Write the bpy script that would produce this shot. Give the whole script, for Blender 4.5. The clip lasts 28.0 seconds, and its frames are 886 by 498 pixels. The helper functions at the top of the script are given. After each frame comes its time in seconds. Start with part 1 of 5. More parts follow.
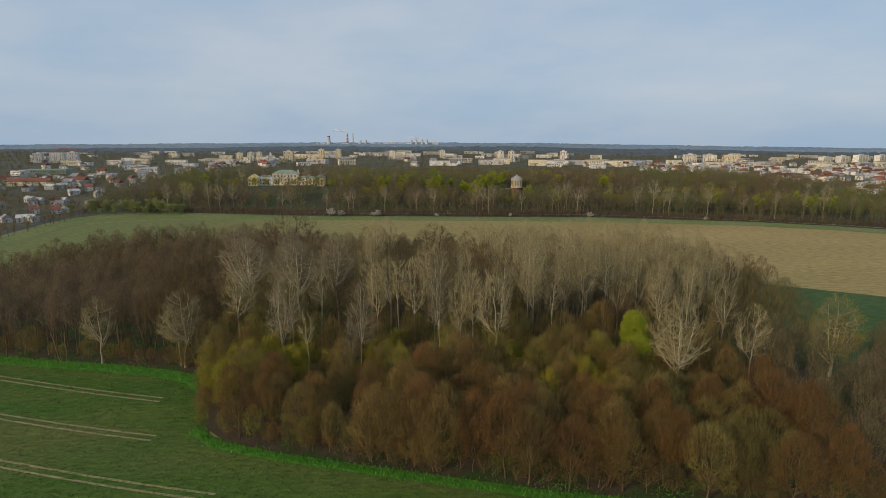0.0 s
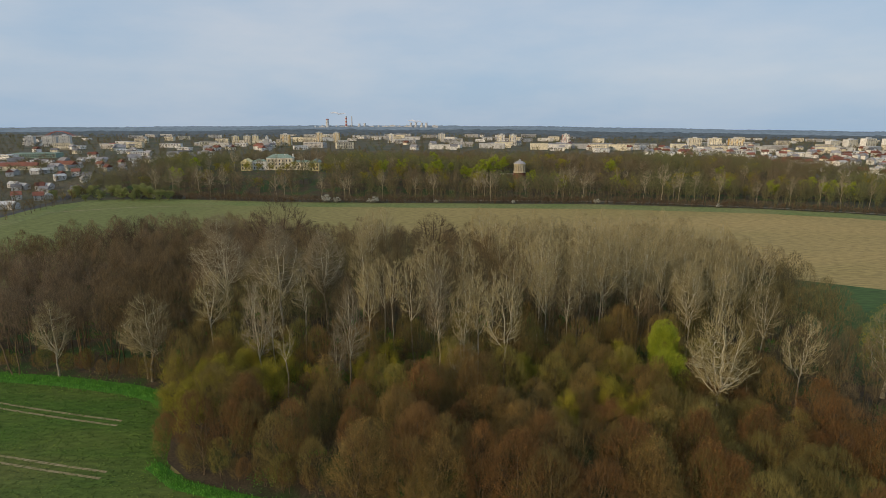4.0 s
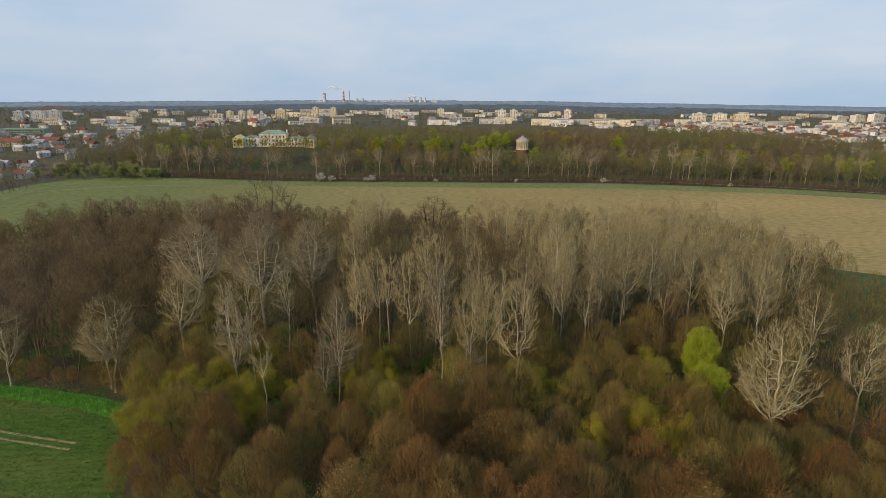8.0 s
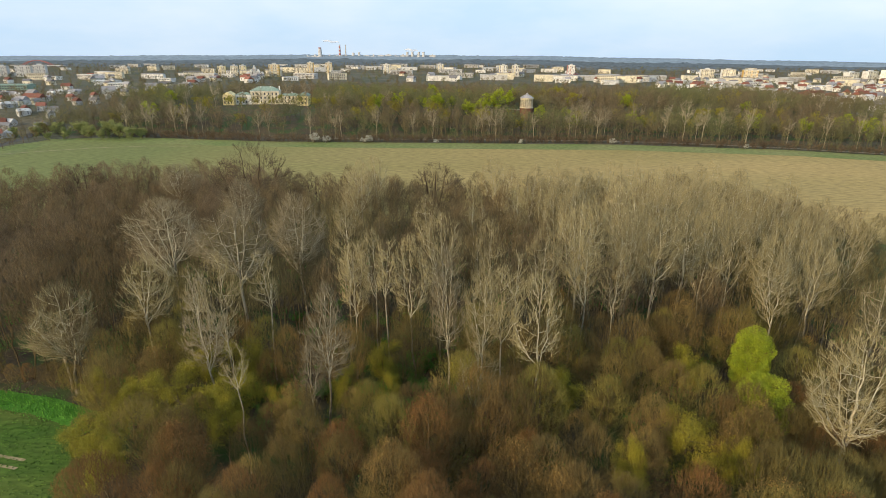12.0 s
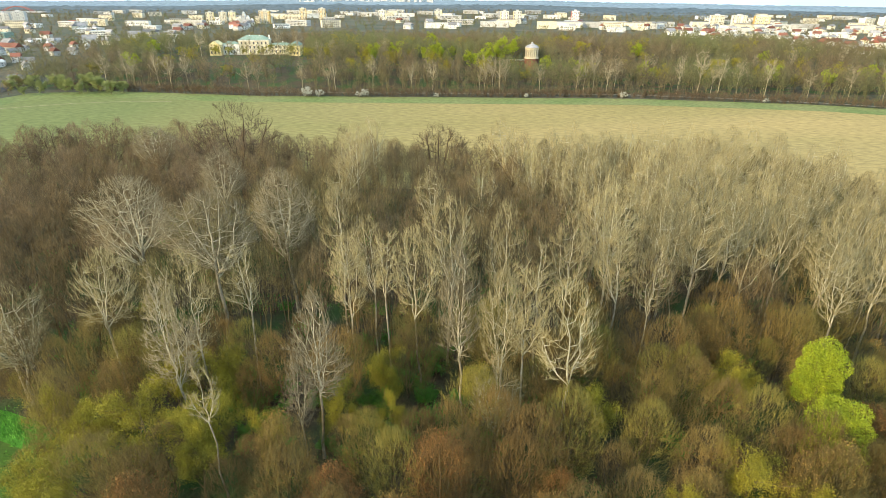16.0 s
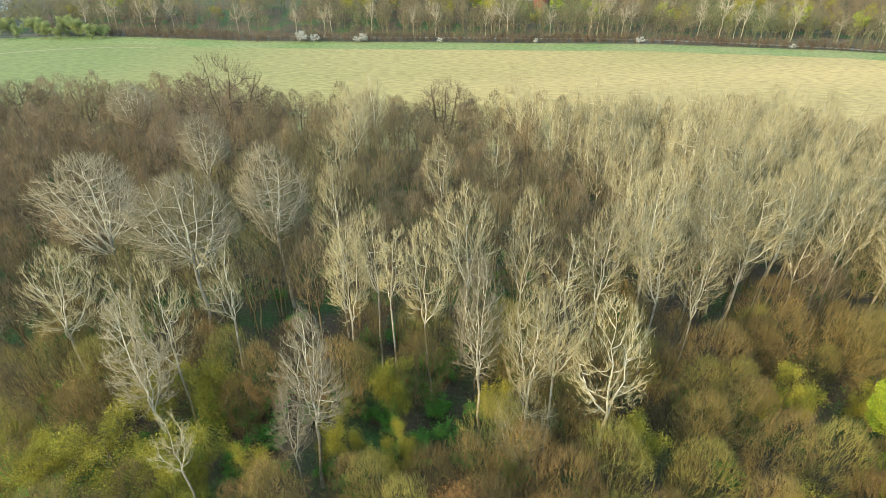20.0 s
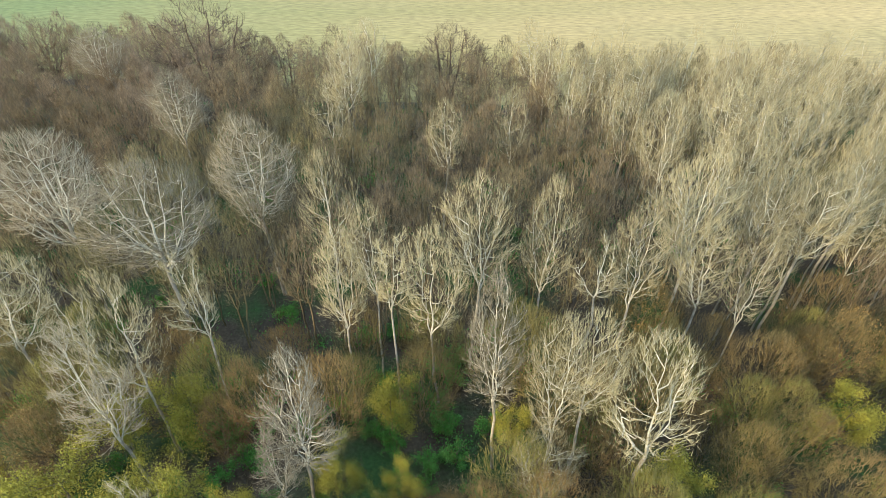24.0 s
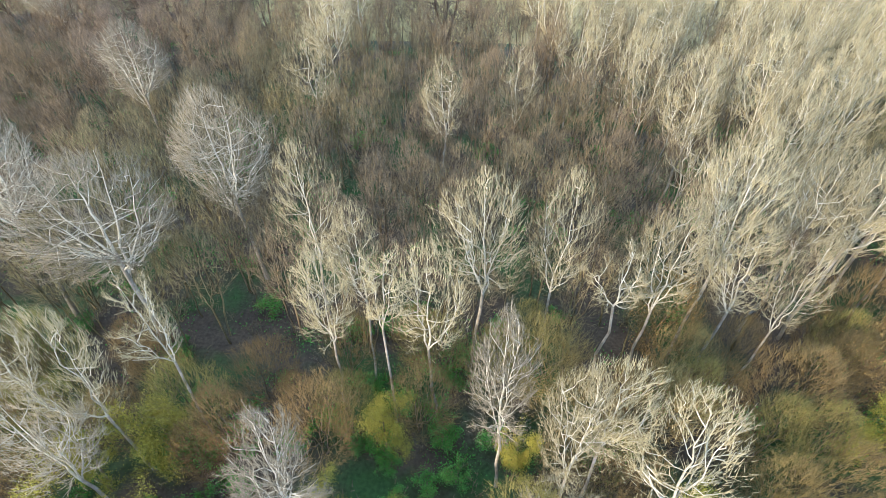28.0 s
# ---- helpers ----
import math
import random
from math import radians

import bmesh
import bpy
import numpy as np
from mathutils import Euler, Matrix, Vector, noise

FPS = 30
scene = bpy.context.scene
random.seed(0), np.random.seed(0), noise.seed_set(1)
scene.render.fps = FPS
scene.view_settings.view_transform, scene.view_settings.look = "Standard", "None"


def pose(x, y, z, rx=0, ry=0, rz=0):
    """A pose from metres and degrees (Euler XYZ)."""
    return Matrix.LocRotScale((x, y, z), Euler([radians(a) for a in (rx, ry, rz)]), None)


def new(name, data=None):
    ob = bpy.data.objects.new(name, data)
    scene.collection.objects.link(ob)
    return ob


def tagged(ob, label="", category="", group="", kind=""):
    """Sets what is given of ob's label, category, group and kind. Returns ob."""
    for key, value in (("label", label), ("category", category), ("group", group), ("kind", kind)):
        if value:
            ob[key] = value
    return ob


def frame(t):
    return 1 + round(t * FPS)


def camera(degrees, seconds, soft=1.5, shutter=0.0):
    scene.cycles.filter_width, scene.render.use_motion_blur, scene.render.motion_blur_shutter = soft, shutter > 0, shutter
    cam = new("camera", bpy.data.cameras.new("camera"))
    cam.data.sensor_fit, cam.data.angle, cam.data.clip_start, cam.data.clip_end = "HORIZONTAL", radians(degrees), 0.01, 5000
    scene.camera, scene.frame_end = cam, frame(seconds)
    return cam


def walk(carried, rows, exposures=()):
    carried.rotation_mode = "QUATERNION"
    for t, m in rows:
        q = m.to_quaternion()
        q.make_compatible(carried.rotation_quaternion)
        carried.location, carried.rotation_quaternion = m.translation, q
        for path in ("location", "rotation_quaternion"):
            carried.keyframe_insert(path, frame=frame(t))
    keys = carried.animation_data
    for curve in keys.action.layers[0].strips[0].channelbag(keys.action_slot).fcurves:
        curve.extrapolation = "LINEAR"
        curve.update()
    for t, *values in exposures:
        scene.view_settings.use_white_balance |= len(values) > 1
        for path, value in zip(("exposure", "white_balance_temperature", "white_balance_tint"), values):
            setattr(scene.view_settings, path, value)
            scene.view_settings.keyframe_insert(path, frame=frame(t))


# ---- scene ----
cam = camera(77.64, 28.0, soft=0.8)
PATH = [
    (0.0, pose(0.00, 0.00, 60.00, 78.88, 0, -0.02) @ pose(0, 0, 0, 0, 0, 0.24)),
    (1.0, pose(-0.04, 4.65, 59.98, 78.43, 0, -0.02) @ pose(0, 0, 0, 0, 0, 0.25)),
    (2.0, pose(-0.09, 9.28, 59.95, 77.99, 0, -0.03) @ pose(0, 0, 0, 0, 0, 0.26)),
    (3.0, pose(-0.16, 13.87, 59.92, 77.58, 0, -0.05) @ pose(0, 0, 0, 0, 0, 0.27)),
    (3.5, pose(-0.19, 16.15, 59.91, 77.38, 0, -0.05) @ pose(0, 0, 0, 0, 0, 0.27)),
    (5.5, pose(-0.48, 24.98, 59.82, 76.54, 0, -0.07) @ pose(0, 0, 0, 0, 0, 0.28)),
    (6.0, pose(-0.58, 27.07, 59.79, 76.24, 0, -0.09) @ pose(0, 0, 0, 0, 0, 0.29)),
    (7.0, pose(-0.81, 31.19, 59.73, 75.55, 0, -0.14) @ pose(0, 0, 0, 0, 0, 0.31)),
    (8.0, pose(-1.07, 35.28, 59.66, 74.73, 0, -0.20) @ pose(0, 0, 0, 0, 0, 0.33)),
    (9.0, pose(-1.36, 39.36, 59.60, 73.75, 0, -0.26) @ pose(0, 0, 0, 0, 0, 0.35)),
    (10.0, pose(-1.68, 43.47, 59.54, 72.67, 0, -0.30) @ pose(0, 0, 0, 0, 0, 0.38)),
    (11.0, pose(-2.03, 47.61, 59.49, 71.56, 0, -0.33) @ pose(0, 0, 0, 0, 0, 0.40)),
    (12.0, pose(-2.40, 51.77, 59.46, 70.43, 0, -0.37) @ pose(0, 0, 0, 0, 0, 0.42)),
    (12.5, pose(-2.59, 53.86, 59.45, 69.86, 0, -0.39) @ pose(0, 0, 0, 0, 0, 0.43)),
    (14.5, pose(-3.42, 62.13, 59.56, 67.45, 0, -0.56) @ pose(0, 0, 0, 0, 0, 0.41)),
    (15.0, pose(-3.65, 64.12, 59.62, 66.81, 0, -0.58) @ pose(0, 0, 0, 0, 0, 0.40)),
    (16.0, pose(-4.10, 68.04, 59.75, 65.50, 0, -0.61) @ pose(0, 0, 0, 0, 0, 0.38)),
    (17.0, pose(-4.55, 71.86, 59.88, 64.13, 0, -0.60) @ pose(0, 0, 0, 0, 0, 0.37)),
    (18.0, pose(-5.00, 75.56, 60.01, 62.74, 0, -0.58) @ pose(0, 0, 0, 0, 0, 0.36)),
    (19.0, pose(-5.42, 79.14, 60.12, 61.36, 0, -0.55) @ pose(0, 0, 0, 0, 0, 0.37)),
    (20.0, pose(-5.81, 82.59, 60.22, 59.91, 0, -0.55) @ pose(0, 0, 0, 0, 0, 0.38)),
    (21.0, pose(-6.15, 85.94, 60.31, 58.35, 0, -0.56) @ pose(0, 0, 0, 0, 0, 0.40)),
    (21.5, pose(-6.31, 87.60, 60.36, 57.55, 0, -0.56) @ pose(0, 0, 0, 0, 0, 0.41)),
    (23.5, pose(-6.74, 94.26, 60.60, 54.30, 0, -0.54) @ pose(0, 0, 0, 0, 0, 0.49)),
    (24.0, pose(-6.78, 95.90, 60.68, 53.47, 0, -0.56) @ pose(0, 0, 0, 0, 0, 0.50)),
    (25.0, pose(-6.83, 99.12, 60.85, 51.78, 0, -0.64) @ pose(0, 0, 0, 0, 0, 0.51)),
    (26.0, pose(-6.85, 102.25, 61.03, 49.93, 0, -0.76) @ pose(0, 0, 0, 0, 0, 0.52)),
    (27.0, pose(-6.84, 105.26, 61.20, 47.89, 0, -0.90) @ pose(0, 0, 0, 0, 0, 0.53)),
    (28.0, pose(-6.83, 108.22, 61.38, 45.77, 0, -1.05) @ pose(0, 0, 0, 0, 0, 0.53)),
]
EXPOSURES = [(0.0, -1.0, 6850, 11), (3.0, -0.95, 6850, 11), (8.0, -0.7, 6950, 13), (11.0, -0.37, 6950, 11), (17.0, 0.68, 6650, 1), (20.0, 0.83, 6150, 1), (25.0, 0.88, 5580, 10), (28.0, 1.2, 5250, 16)]
walk(cam, PATH, EXPOSURES)

# ---- light ----
SUN_DIR = Vector((-0.76, -0.65, 0.0)).normalized() * math.cos(radians(21)) + Vector((0, 0, math.sin(radians(21))))
world = bpy.data.worlds.new("sky_world")
scene.world = world
world.use_nodes = True
wn, wl = world.node_tree.nodes, world.node_tree.links
wn.clear()
sky = wn.new("ShaderNodeTexSky")
sky.sky_type, sky.sun_disc = "NISHITA", False
sky.sun_elevation, sky.sun_rotation = radians(21), math.atan2(SUN_DIR.x, SUN_DIR.y)
sky.air_density, sky.dust_density, sky.ozone_density = 1.0, 2.0, 2.0
# thin high cloud, drawn out along the horizon
tc = wn.new("ShaderNodeTexCoord")
mp = wn.new("ShaderNodeMapping")
mp.inputs["Scale"].default_value = (1.2, 1.2, 4.0)
cl = wn.new("ShaderNodeTexNoise")
cl.inputs["Scale"].default_value, cl.inputs["Detail"].default_value, cl.inputs["Roughness"].default_value = 1.7, 7, 0.55
cr = wn.new("ShaderNodeValToRGB")
cr.color_ramp.elements[0].position, cr.color_ramp.elements[1].position = 0.36, 0.70
cr.color_ramp.elements[0].color, cr.color_ramp.elements[1].color = (0.585, 0.83, 1.135, 1), (0.87, 1.0, 1.18, 1)
cm = wn.new("ShaderNodeMix")
cm.data_type = "RGBA"
cm.inputs["Factor"].default_value = 0.8
bg = wn.new("ShaderNodeBackground")
bg.inputs["Strength"].default_value = 0.13
wo = wn.new("ShaderNodeOutputWorld")
wl.new(tc.outputs["Generated"], mp.inputs["Vector"])
wl.new(mp.outputs[0], cl.inputs["Vector"])
wl.new(cl.outputs["Fac"], cr.inputs["Fac"])
gain = wn.new("ShaderNodeVectorMath")
gain.operation = "SCALE"
gain.inputs["Scale"].default_value = 9.9
wl.new(cr.outputs["Color"], gain.inputs[0])
wl.new(gain.outputs[0], cm.inputs["B"])
wl.new(sky.outputs["Color"], cm.inputs["A"])
wl.new(cm.outputs["Result"], bg.inputs["Color"])
wl.new(bg.outputs[0], wo.inputs["Surface"])
sun_data = bpy.data.lights.new("sun", "SUN")
sun_data.energy, sun_data.angle, sun_data.color = 4.3, radians(1.5), (1.0, 0.77, 0.47)
sun = new("sun", sun_data)
sun.rotation_mode = "QUATERNION"
sun.rotation_quaternion = SUN_DIR.to_track_quat("Z", "Y")


# ---- materials ----
def material(name, a, b, scale=1.0, rough=0.9, fine=6.0, bump=0.0, vary="", spread=0.35, c=None, stretch=(1, 1, 1), west=None):
    """Two colours mixed by coarse noise, a finer noise on top, and light variation from piece to piece."""
    m = bpy.data.materials.new(name)
    m.use_nodes = True
    n, l = m.node_tree.nodes, m.node_tree.links
    bsdf = n["Principled BSDF"]
    bsdf.inputs["Roughness"].default_value = rough
    bsdf.inputs["Specular IOR Level"].default_value = 0.25
    geo = n.new("ShaderNodeNewGeometry")
    mapping = n.new("ShaderNodeMapping")
    mapping.inputs["Scale"].default_value = stretch
    l.new(geo.outputs["Position"], mapping.inputs["Vector"])

    def noise_node(s, detail):
        t = n.new("ShaderNodeTexNoise")
        t.inputs["Scale"].default_value, t.inputs["Detail"].default_value = s, detail
        l.new(mapping.outputs[0], t.inputs["Vector"])
        return t

    def mix(fac, x, y, mode="MIX"):
        k = n.new("ShaderNodeMix")
        k.data_type, k.blend_type = "RGBA", mode
        for sock, val in (("Factor", fac), ("A", x), ("B", y)):
            if hasattr(val, "is_linked"):
                l.new(val, k.inputs[sock])
            else:
                k.inputs[sock].default_value = val if isinstance(val, float) else (*val, 1)
        return k.outputs["Result"]

    def ramp(val, lo, hi):
        r = n.new("ShaderNodeMapRange")
        r.inputs["From Min"].default_value, r.inputs["From Max"].default_value = lo, hi
        l.new(val, r.inputs["Value"])
        return r.outputs[0]

    coarse, small = noise_node(scale, 5), noise_node(scale * fine, 4)
    col = mix(ramp(coarse.outputs["Fac"], 0.35, 0.65), a, b)
    if c:
        col = mix(ramp(noise_node(scale * 0.37, 4).outputs["Fac"], 0.45, 0.62), col, c)
    if west:
        # the crop stands thicker towards the west end of the field
        sep, add = n.new("ShaderNodeSeparateXYZ"), n.new("ShaderNodeMath")
        l.new(geo.outputs["Position"], sep.inputs[0])
        add.operation = "MULTIPLY_ADD"
        l.new(coarse.outputs["Fac"], add.inputs[0]), l.new(sep.outputs["X"], add.inputs[2])
        add.inputs[1].default_value = 160
        col = mix(ramp(add.outputs[0], 120, -120), col, west)
    k = n.new("ShaderNodeMapRange")
    k.inputs["From Min"].default_value, k.inputs["From Max"].default_value = 0.3, 0.7
    k.inputs["To Min"].default_value, k.inputs["To Max"].default_value = 0.72, 1.25
    l.new(small.outputs["Fac"], k.inputs["Value"])
    value = k.outputs[0]
    if vary:
        if vary == "island":
            rnd = geo.outputs["Random Per Island"]
        else:
            rnd = n.new("ShaderNodeObjectInfo").outputs["Random"]
        r2 = n.new("ShaderNodeMapRange")
        r2.inputs["To Min"].default_value, r2.inputs["To Max"].default_value = 1 - spread, 1 + spread
        l.new(rnd, r2.inputs["Value"])
        mul = n.new("ShaderNodeMath")
        mul.operation = "MULTIPLY"
        l.new(value, mul.inputs[0]), l.new(r2.outputs[0], mul.inputs[1])
        value = mul.outputs[0]
    hsv = n.new("ShaderNodeHueSaturation")
    l.new(col, hsv.inputs["Color"]), l.new(value, hsv.inputs["Value"])
    l.new(hsv.outputs[0], bsdf.inputs["Base Color"])
    if bump:
        bp = n.new("ShaderNodeBump")
        bp.inputs["Strength"].default_value, bp.inputs["Distance"].default_value = bump, 0.3
        l.new(small.outputs["Fac"], bp.inputs["Height"])
        l.new(bp.outputs[0], bsdf.inputs["Normal"])
    return m


M_BARK_PALE = material("pale_poplar_bark", (0.52, 0.47, 0.335), (0.36, 0.32, 0.21), 0.8, 0.85, vary="object", spread=0.15)
M_TWIG_PALE = material("pale_twig", (0.345, 0.29, 0.148), (0.25, 0.209, 0.104), 0.5, 0.85, vary="object", spread=0.25)
M_BARK_STEM = material("grey_poplar_stem_bark", (0.34, 0.30, 0.22), (0.19, 0.165, 0.115), 0.8, 0.9, vary="object", spread=0.25)
M_TWIG_GREY = material("grey_poplar_twig", (0.285, 0.238, 0.145), (0.215, 0.18, 0.11), 0.5, 0.85, vary="object", spread=0.2)
M_PALE_FAR = material("dull_pale_bark", (0.37, 0.32, 0.215), (0.28, 0.235, 0.15), 0.3, 0.9, vary="object", spread=0.25)
M_PARK = material("park_twig", (0.175, 0.132, 0.074), (0.145, 0.118, 0.066), 0.03, 0.9, vary="island", spread=0.35, c=(0.145, 0.15, 0.06))
M_HEDGE = material("hedge_twig", (0.125, 0.086, 0.052), (0.155, 0.11, 0.064), 0.04, 0.9, vary="island", spread=0.35)
M_BARK_BROWN = material("brown_bark", (0.11, 0.082, 0.05), (0.17, 0.125, 0.075), 0.8, 0.9, vary="object", spread=0.25)
M_TWIG_BROWN = material("budding_brown_twig", (0.18, 0.114, 0.038), (0.145, 0.104, 0.036), 0.09, 0.9, vary="object", spread=0.3, c=(0.165, 0.135, 0.04))
M_TWIG_RED = material("red_budding_twig", (0.175, 0.092, 0.032), (0.145, 0.086, 0.03), 0.3, 0.9, vary="object", spread=0.2)
M_TWIG_OLIVE = material("olive_budding_twig", (0.20, 0.17, 0.04), (0.165, 0.14, 0.035), 0.3, 0.9, vary="object", spread=0.2)
M_TWIG_DARK = material("dark_oak_twig", (0.085, 0.06, 0.036), (0.11, 0.078, 0.046), 0.3, 0.9, vary="object", spread=0.15)
M_WOOD_MASS = material("mixed_wood_twig", (0.17, 0.124, 0.064), (0.14, 0.107, 0.058), 0.05, 0.9, vary="island", spread=0.38, c=(0.155, 0.13, 0.052))
M_BUD = material("brown_bud", (0.20, 0.135, 0.035), (0.25, 0.15, 0.045), 0.3, 0.8, vary="island", spread=0.4)
M_BUD_RUST = material("rust_brown_bud", (0.21, 0.10, 0.027), (0.165, 0.084, 0.025), 0.3, 0.8, vary="island", spread=0.4)
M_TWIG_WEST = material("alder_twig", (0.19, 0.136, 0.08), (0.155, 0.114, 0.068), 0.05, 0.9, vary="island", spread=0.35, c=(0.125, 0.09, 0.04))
M_LEAF_BRIGHT = material("fresh_yellow_green_leaf", (0.30, 0.34, 0.022), (0.21, 0.27, 0.018), 0.6, 0.7, vary="island", spread=0.35)
M_LEAF_YELLOW = material("olive_yellow_leaf", (0.29, 0.255, 0.028), (0.215, 0.20, 0.026), 0.4, 0.75, vary="island", spread=0.3)
M_LEAF_WILLOW = material("willow_leaf", (0.29, 0.31, 0.11), (0.23, 0.26, 0.09), 0.4, 0.7, vary="island", spread=0.35)
M_LEAF_GREEN = material("elder_leaf", (0.06, 0.18, 0.02), (0.10, 0.22, 0.035), 0.6, 0.7, vary="island", spread=0.4)
M_BLOSSOM = material("white_blossom", (0.52, 0.51, 0.44), (0.40, 0.39, 0.32), 0.9, 0.8, vary="island", spread=0.25)
M_LITTER = material("leaf_litter", (0.06, 0.046, 0.028), (0.085, 0.064, 0.038), 0.25, 0.95, 9.0, 0.5, c=(0.036, 0.075, 0.018))
M_GRASS = material("lush_grass", (0.045, 0.16, 0.012), (0.07, 0.21, 0.02), 0.5, 0.85, 8.0, 0.5)
M_BLADE = material("grass_blade", (0.06, 0.20, 0.015), (0.10, 0.26, 0.03), 0.5, 0.8, vary="island", spread=0.35)
M_CROP = material("sparse_green_crop", (0.046, 0.105, 0.012), (0.08, 0.118, 0.02), 0.06, 0.95, 16.0, 0.5, c=(0.115, 0.125, 0.035), stretch=(0.35, 1.2, 1))
M_TUFT = material("crop_tuft", (0.05, 0.125, 0.012), (0.085, 0.14, 0.022), 0.06, 0.85, vary="island", spread=0.4, c=(0.15, 0.15, 0.045), stretch=(0.35, 1.2, 1))
M_CROP_DARK = material("dark_green_crop", (0.04, 0.085, 0.022), (0.055, 0.10, 0.028), 0.05, 0.95, 14.0, 0.3, stretch=(0.3, 1.4, 1))
M_FIELD = material("young_crop_on_sandy_soil", (0.36, 0.26, 0.10), (0.30, 0.228, 0.088), 0.02, 0.95, 34.0, 0.3, c=(0.245, 0.198, 0.064), stretch=(0.34, 0.9, 1), west=(0.15, 0.168, 0.052))
M_MEADOW = material("green_field_edge", (0.135, 0.175, 0.05), (0.185, 0.195, 0.07), 0.03, 0.95, 12.0, 0.3)
M_SOIL = material("dry_wheel_track_soil", (0.30, 0.245, 0.14), (0.22, 0.19, 0.09), 0.5, 0.95, 6.0)
M_LAND = material("town_ground", (0.085, 0.08, 0.05), (0.115, 0.10, 0.07), 0.03, 0.95, 8.0, c=(0.06, 0.07, 0.04))
# Aerial haze is painted into these two colours: bluer and paler with distance.
M_FAR = material("blue_hazed_woods", (0.17, 0.225, 0.27), (0.20, 0.255, 0.30), 0.004, 0.95, 8.0, c=(0.22, 0.275, 0.32))
M_FAR_MID = material("grey_hazed_woods", (0.085, 0.105, 0.115), (0.11, 0.13, 0.14), 0.006, 0.95, 9.0, c=(0.10, 0.13, 0.15))
M_PATH = material("pale_gravel", (0.30, 0.265, 0.20), (0.24, 0.215, 0.165), 0.2, 0.95)
M_CREAM = material("cream_render", (0.72, 0.66, 0.50), (0.66, 0.60, 0.46), 0.05, 0.9, vary="object", spread=0.12)
M_WHITE = material("white_render", (0.74, 0.72, 0.67), (0.65, 0.64, 0.60), 0.05, 0.9, vary="object", spread=0.15)
M_GREY = material("grey_render", (0.50, 0.49, 0.46), (0.42, 0.42, 0.41), 0.05, 0.9, vary="object", spread=0.2)
M_YELLOW = material("yellow_render", (0.78, 0.66, 0.36), (0.72, 0.61, 0.33), 0.08, 0.9)
M_ORANGE = material("orange_render", (0.62, 0.40, 0.12), (0.56, 0.36, 0.12), 0.08, 0.9)
M_BRICK = material("red_brick", (0.20, 0.10, 0.065), (0.16, 0.085, 0.06), 0.4, 0.9)
M_REDPAINT = material("faded_red_paint", (0.40, 0.13, 0.10), (0.34, 0.11, 0.09), 0.1, 0.7)
# Red greyed in the colour itself to stand for haze over the far bridge.
M_ARCH = material("hazed_red_steel", (0.30, 0.13, 0.12), (0.26, 0.12, 0.11), 0.05, 0.8)
M_TILE = material("red_roof_tile", (0.25, 0.10, 0.07), (0.18, 0.08, 0.06), 0.3, 0.85, vary="object", spread=0.4)
M_ROOF_GREY = material("grey_roof", (0.20, 0.20, 0.21), (0.28, 0.27, 0.27), 0.3, 0.8, vary="object", spread=0.4)
M_COPPER = material("green_copper_roof", (0.20, 0.29, 0.23), (0.25, 0.33, 0.27), 0.2, 0.7)
M_STONE = material("weathered_sandstone", (0.62, 0.55, 0.40), (0.52, 0.46, 0.34), 0.5, 0.9)
M_CONCRETE = material("pale_concrete", (0.55, 0.55, 0.54), (0.48, 0.48, 0.47), 0.02, 0.9)
M_PANE = material("dark_window_glass", (0.05, 0.06, 0.08), (0.08, 0.09, 0.11), 0.1, 0.15)
M_ASPHALT = material("asphalt", (0.055, 0.055, 0.055), (0.07, 0.07, 0.068), 0.2, 0.9)

M_VAPOUR = material("white_vapour", (0.85, 0.85, 0.86), (0.8, 0.8, 0.82), 0.05, 1.0)
M_VAPOUR.node_tree.nodes["Principled BSDF"].inputs["Alpha"].default_value = 0.4


# ---- building helpers ----
def mesh_of(name, verts, faces, mat):
    me = bpy.data.meshes.new(name)
    me.from_pydata([tuple(v) for v in verts], [], [tuple(f) for f in faces])
    me.materials.append(mat)
    me.update()
    return me


def tri_mesh(name, verts, tris, mat):
    """A mesh straight from arrays of points and triangles."""
    me = bpy.data.meshes.new(name)
    verts, tris = np.asarray(verts, np.float32), np.asarray(tris, np.int32)
    me.vertices.add(len(verts)), me.loops.add(tris.size), me.polygons.add(len(tris))
    me.vertices.foreach_set("co", verts.ravel())
    me.loops.foreach_set("vertex_index", tris.ravel())
    me.polygons.foreach_set("loop_start", np.arange(0, tris.size, 3, dtype=np.int32))
    me.materials.append(mat)
    me.update(calc_edges=True)
    return me


def empty(name, x, y, z=0.0, rz=0.0):
    e = new(name)
    e.empty_display_size = 0.5
    e.matrix_basis = pose(x, y, z, 0, 0, rz)
    return e


def child(name, me, parent, label=""):
    o = new(name, me)
    o.parent = parent
    if label:
        o["label"] = label
    return o


def box(x0, x1, y0, y1, z0, z1):
    v = [(x, y, z) for z in (z0, z1) for y in (y0, y1) for x in (x0, x1)]
    return v, [(0, 2, 3, 1), (4, 5, 7, 6), (0, 1, 5, 4), (1, 3, 7, 5), (3, 2, 6, 7), (2, 0, 4, 6)]


def joined(pieces):
    vs, fs = [], []
    for v, f in pieces:
        k = len(vs)
        vs += list(v)
        fs += [tuple(i + k for i in q) for q in f]
    return vs, fs


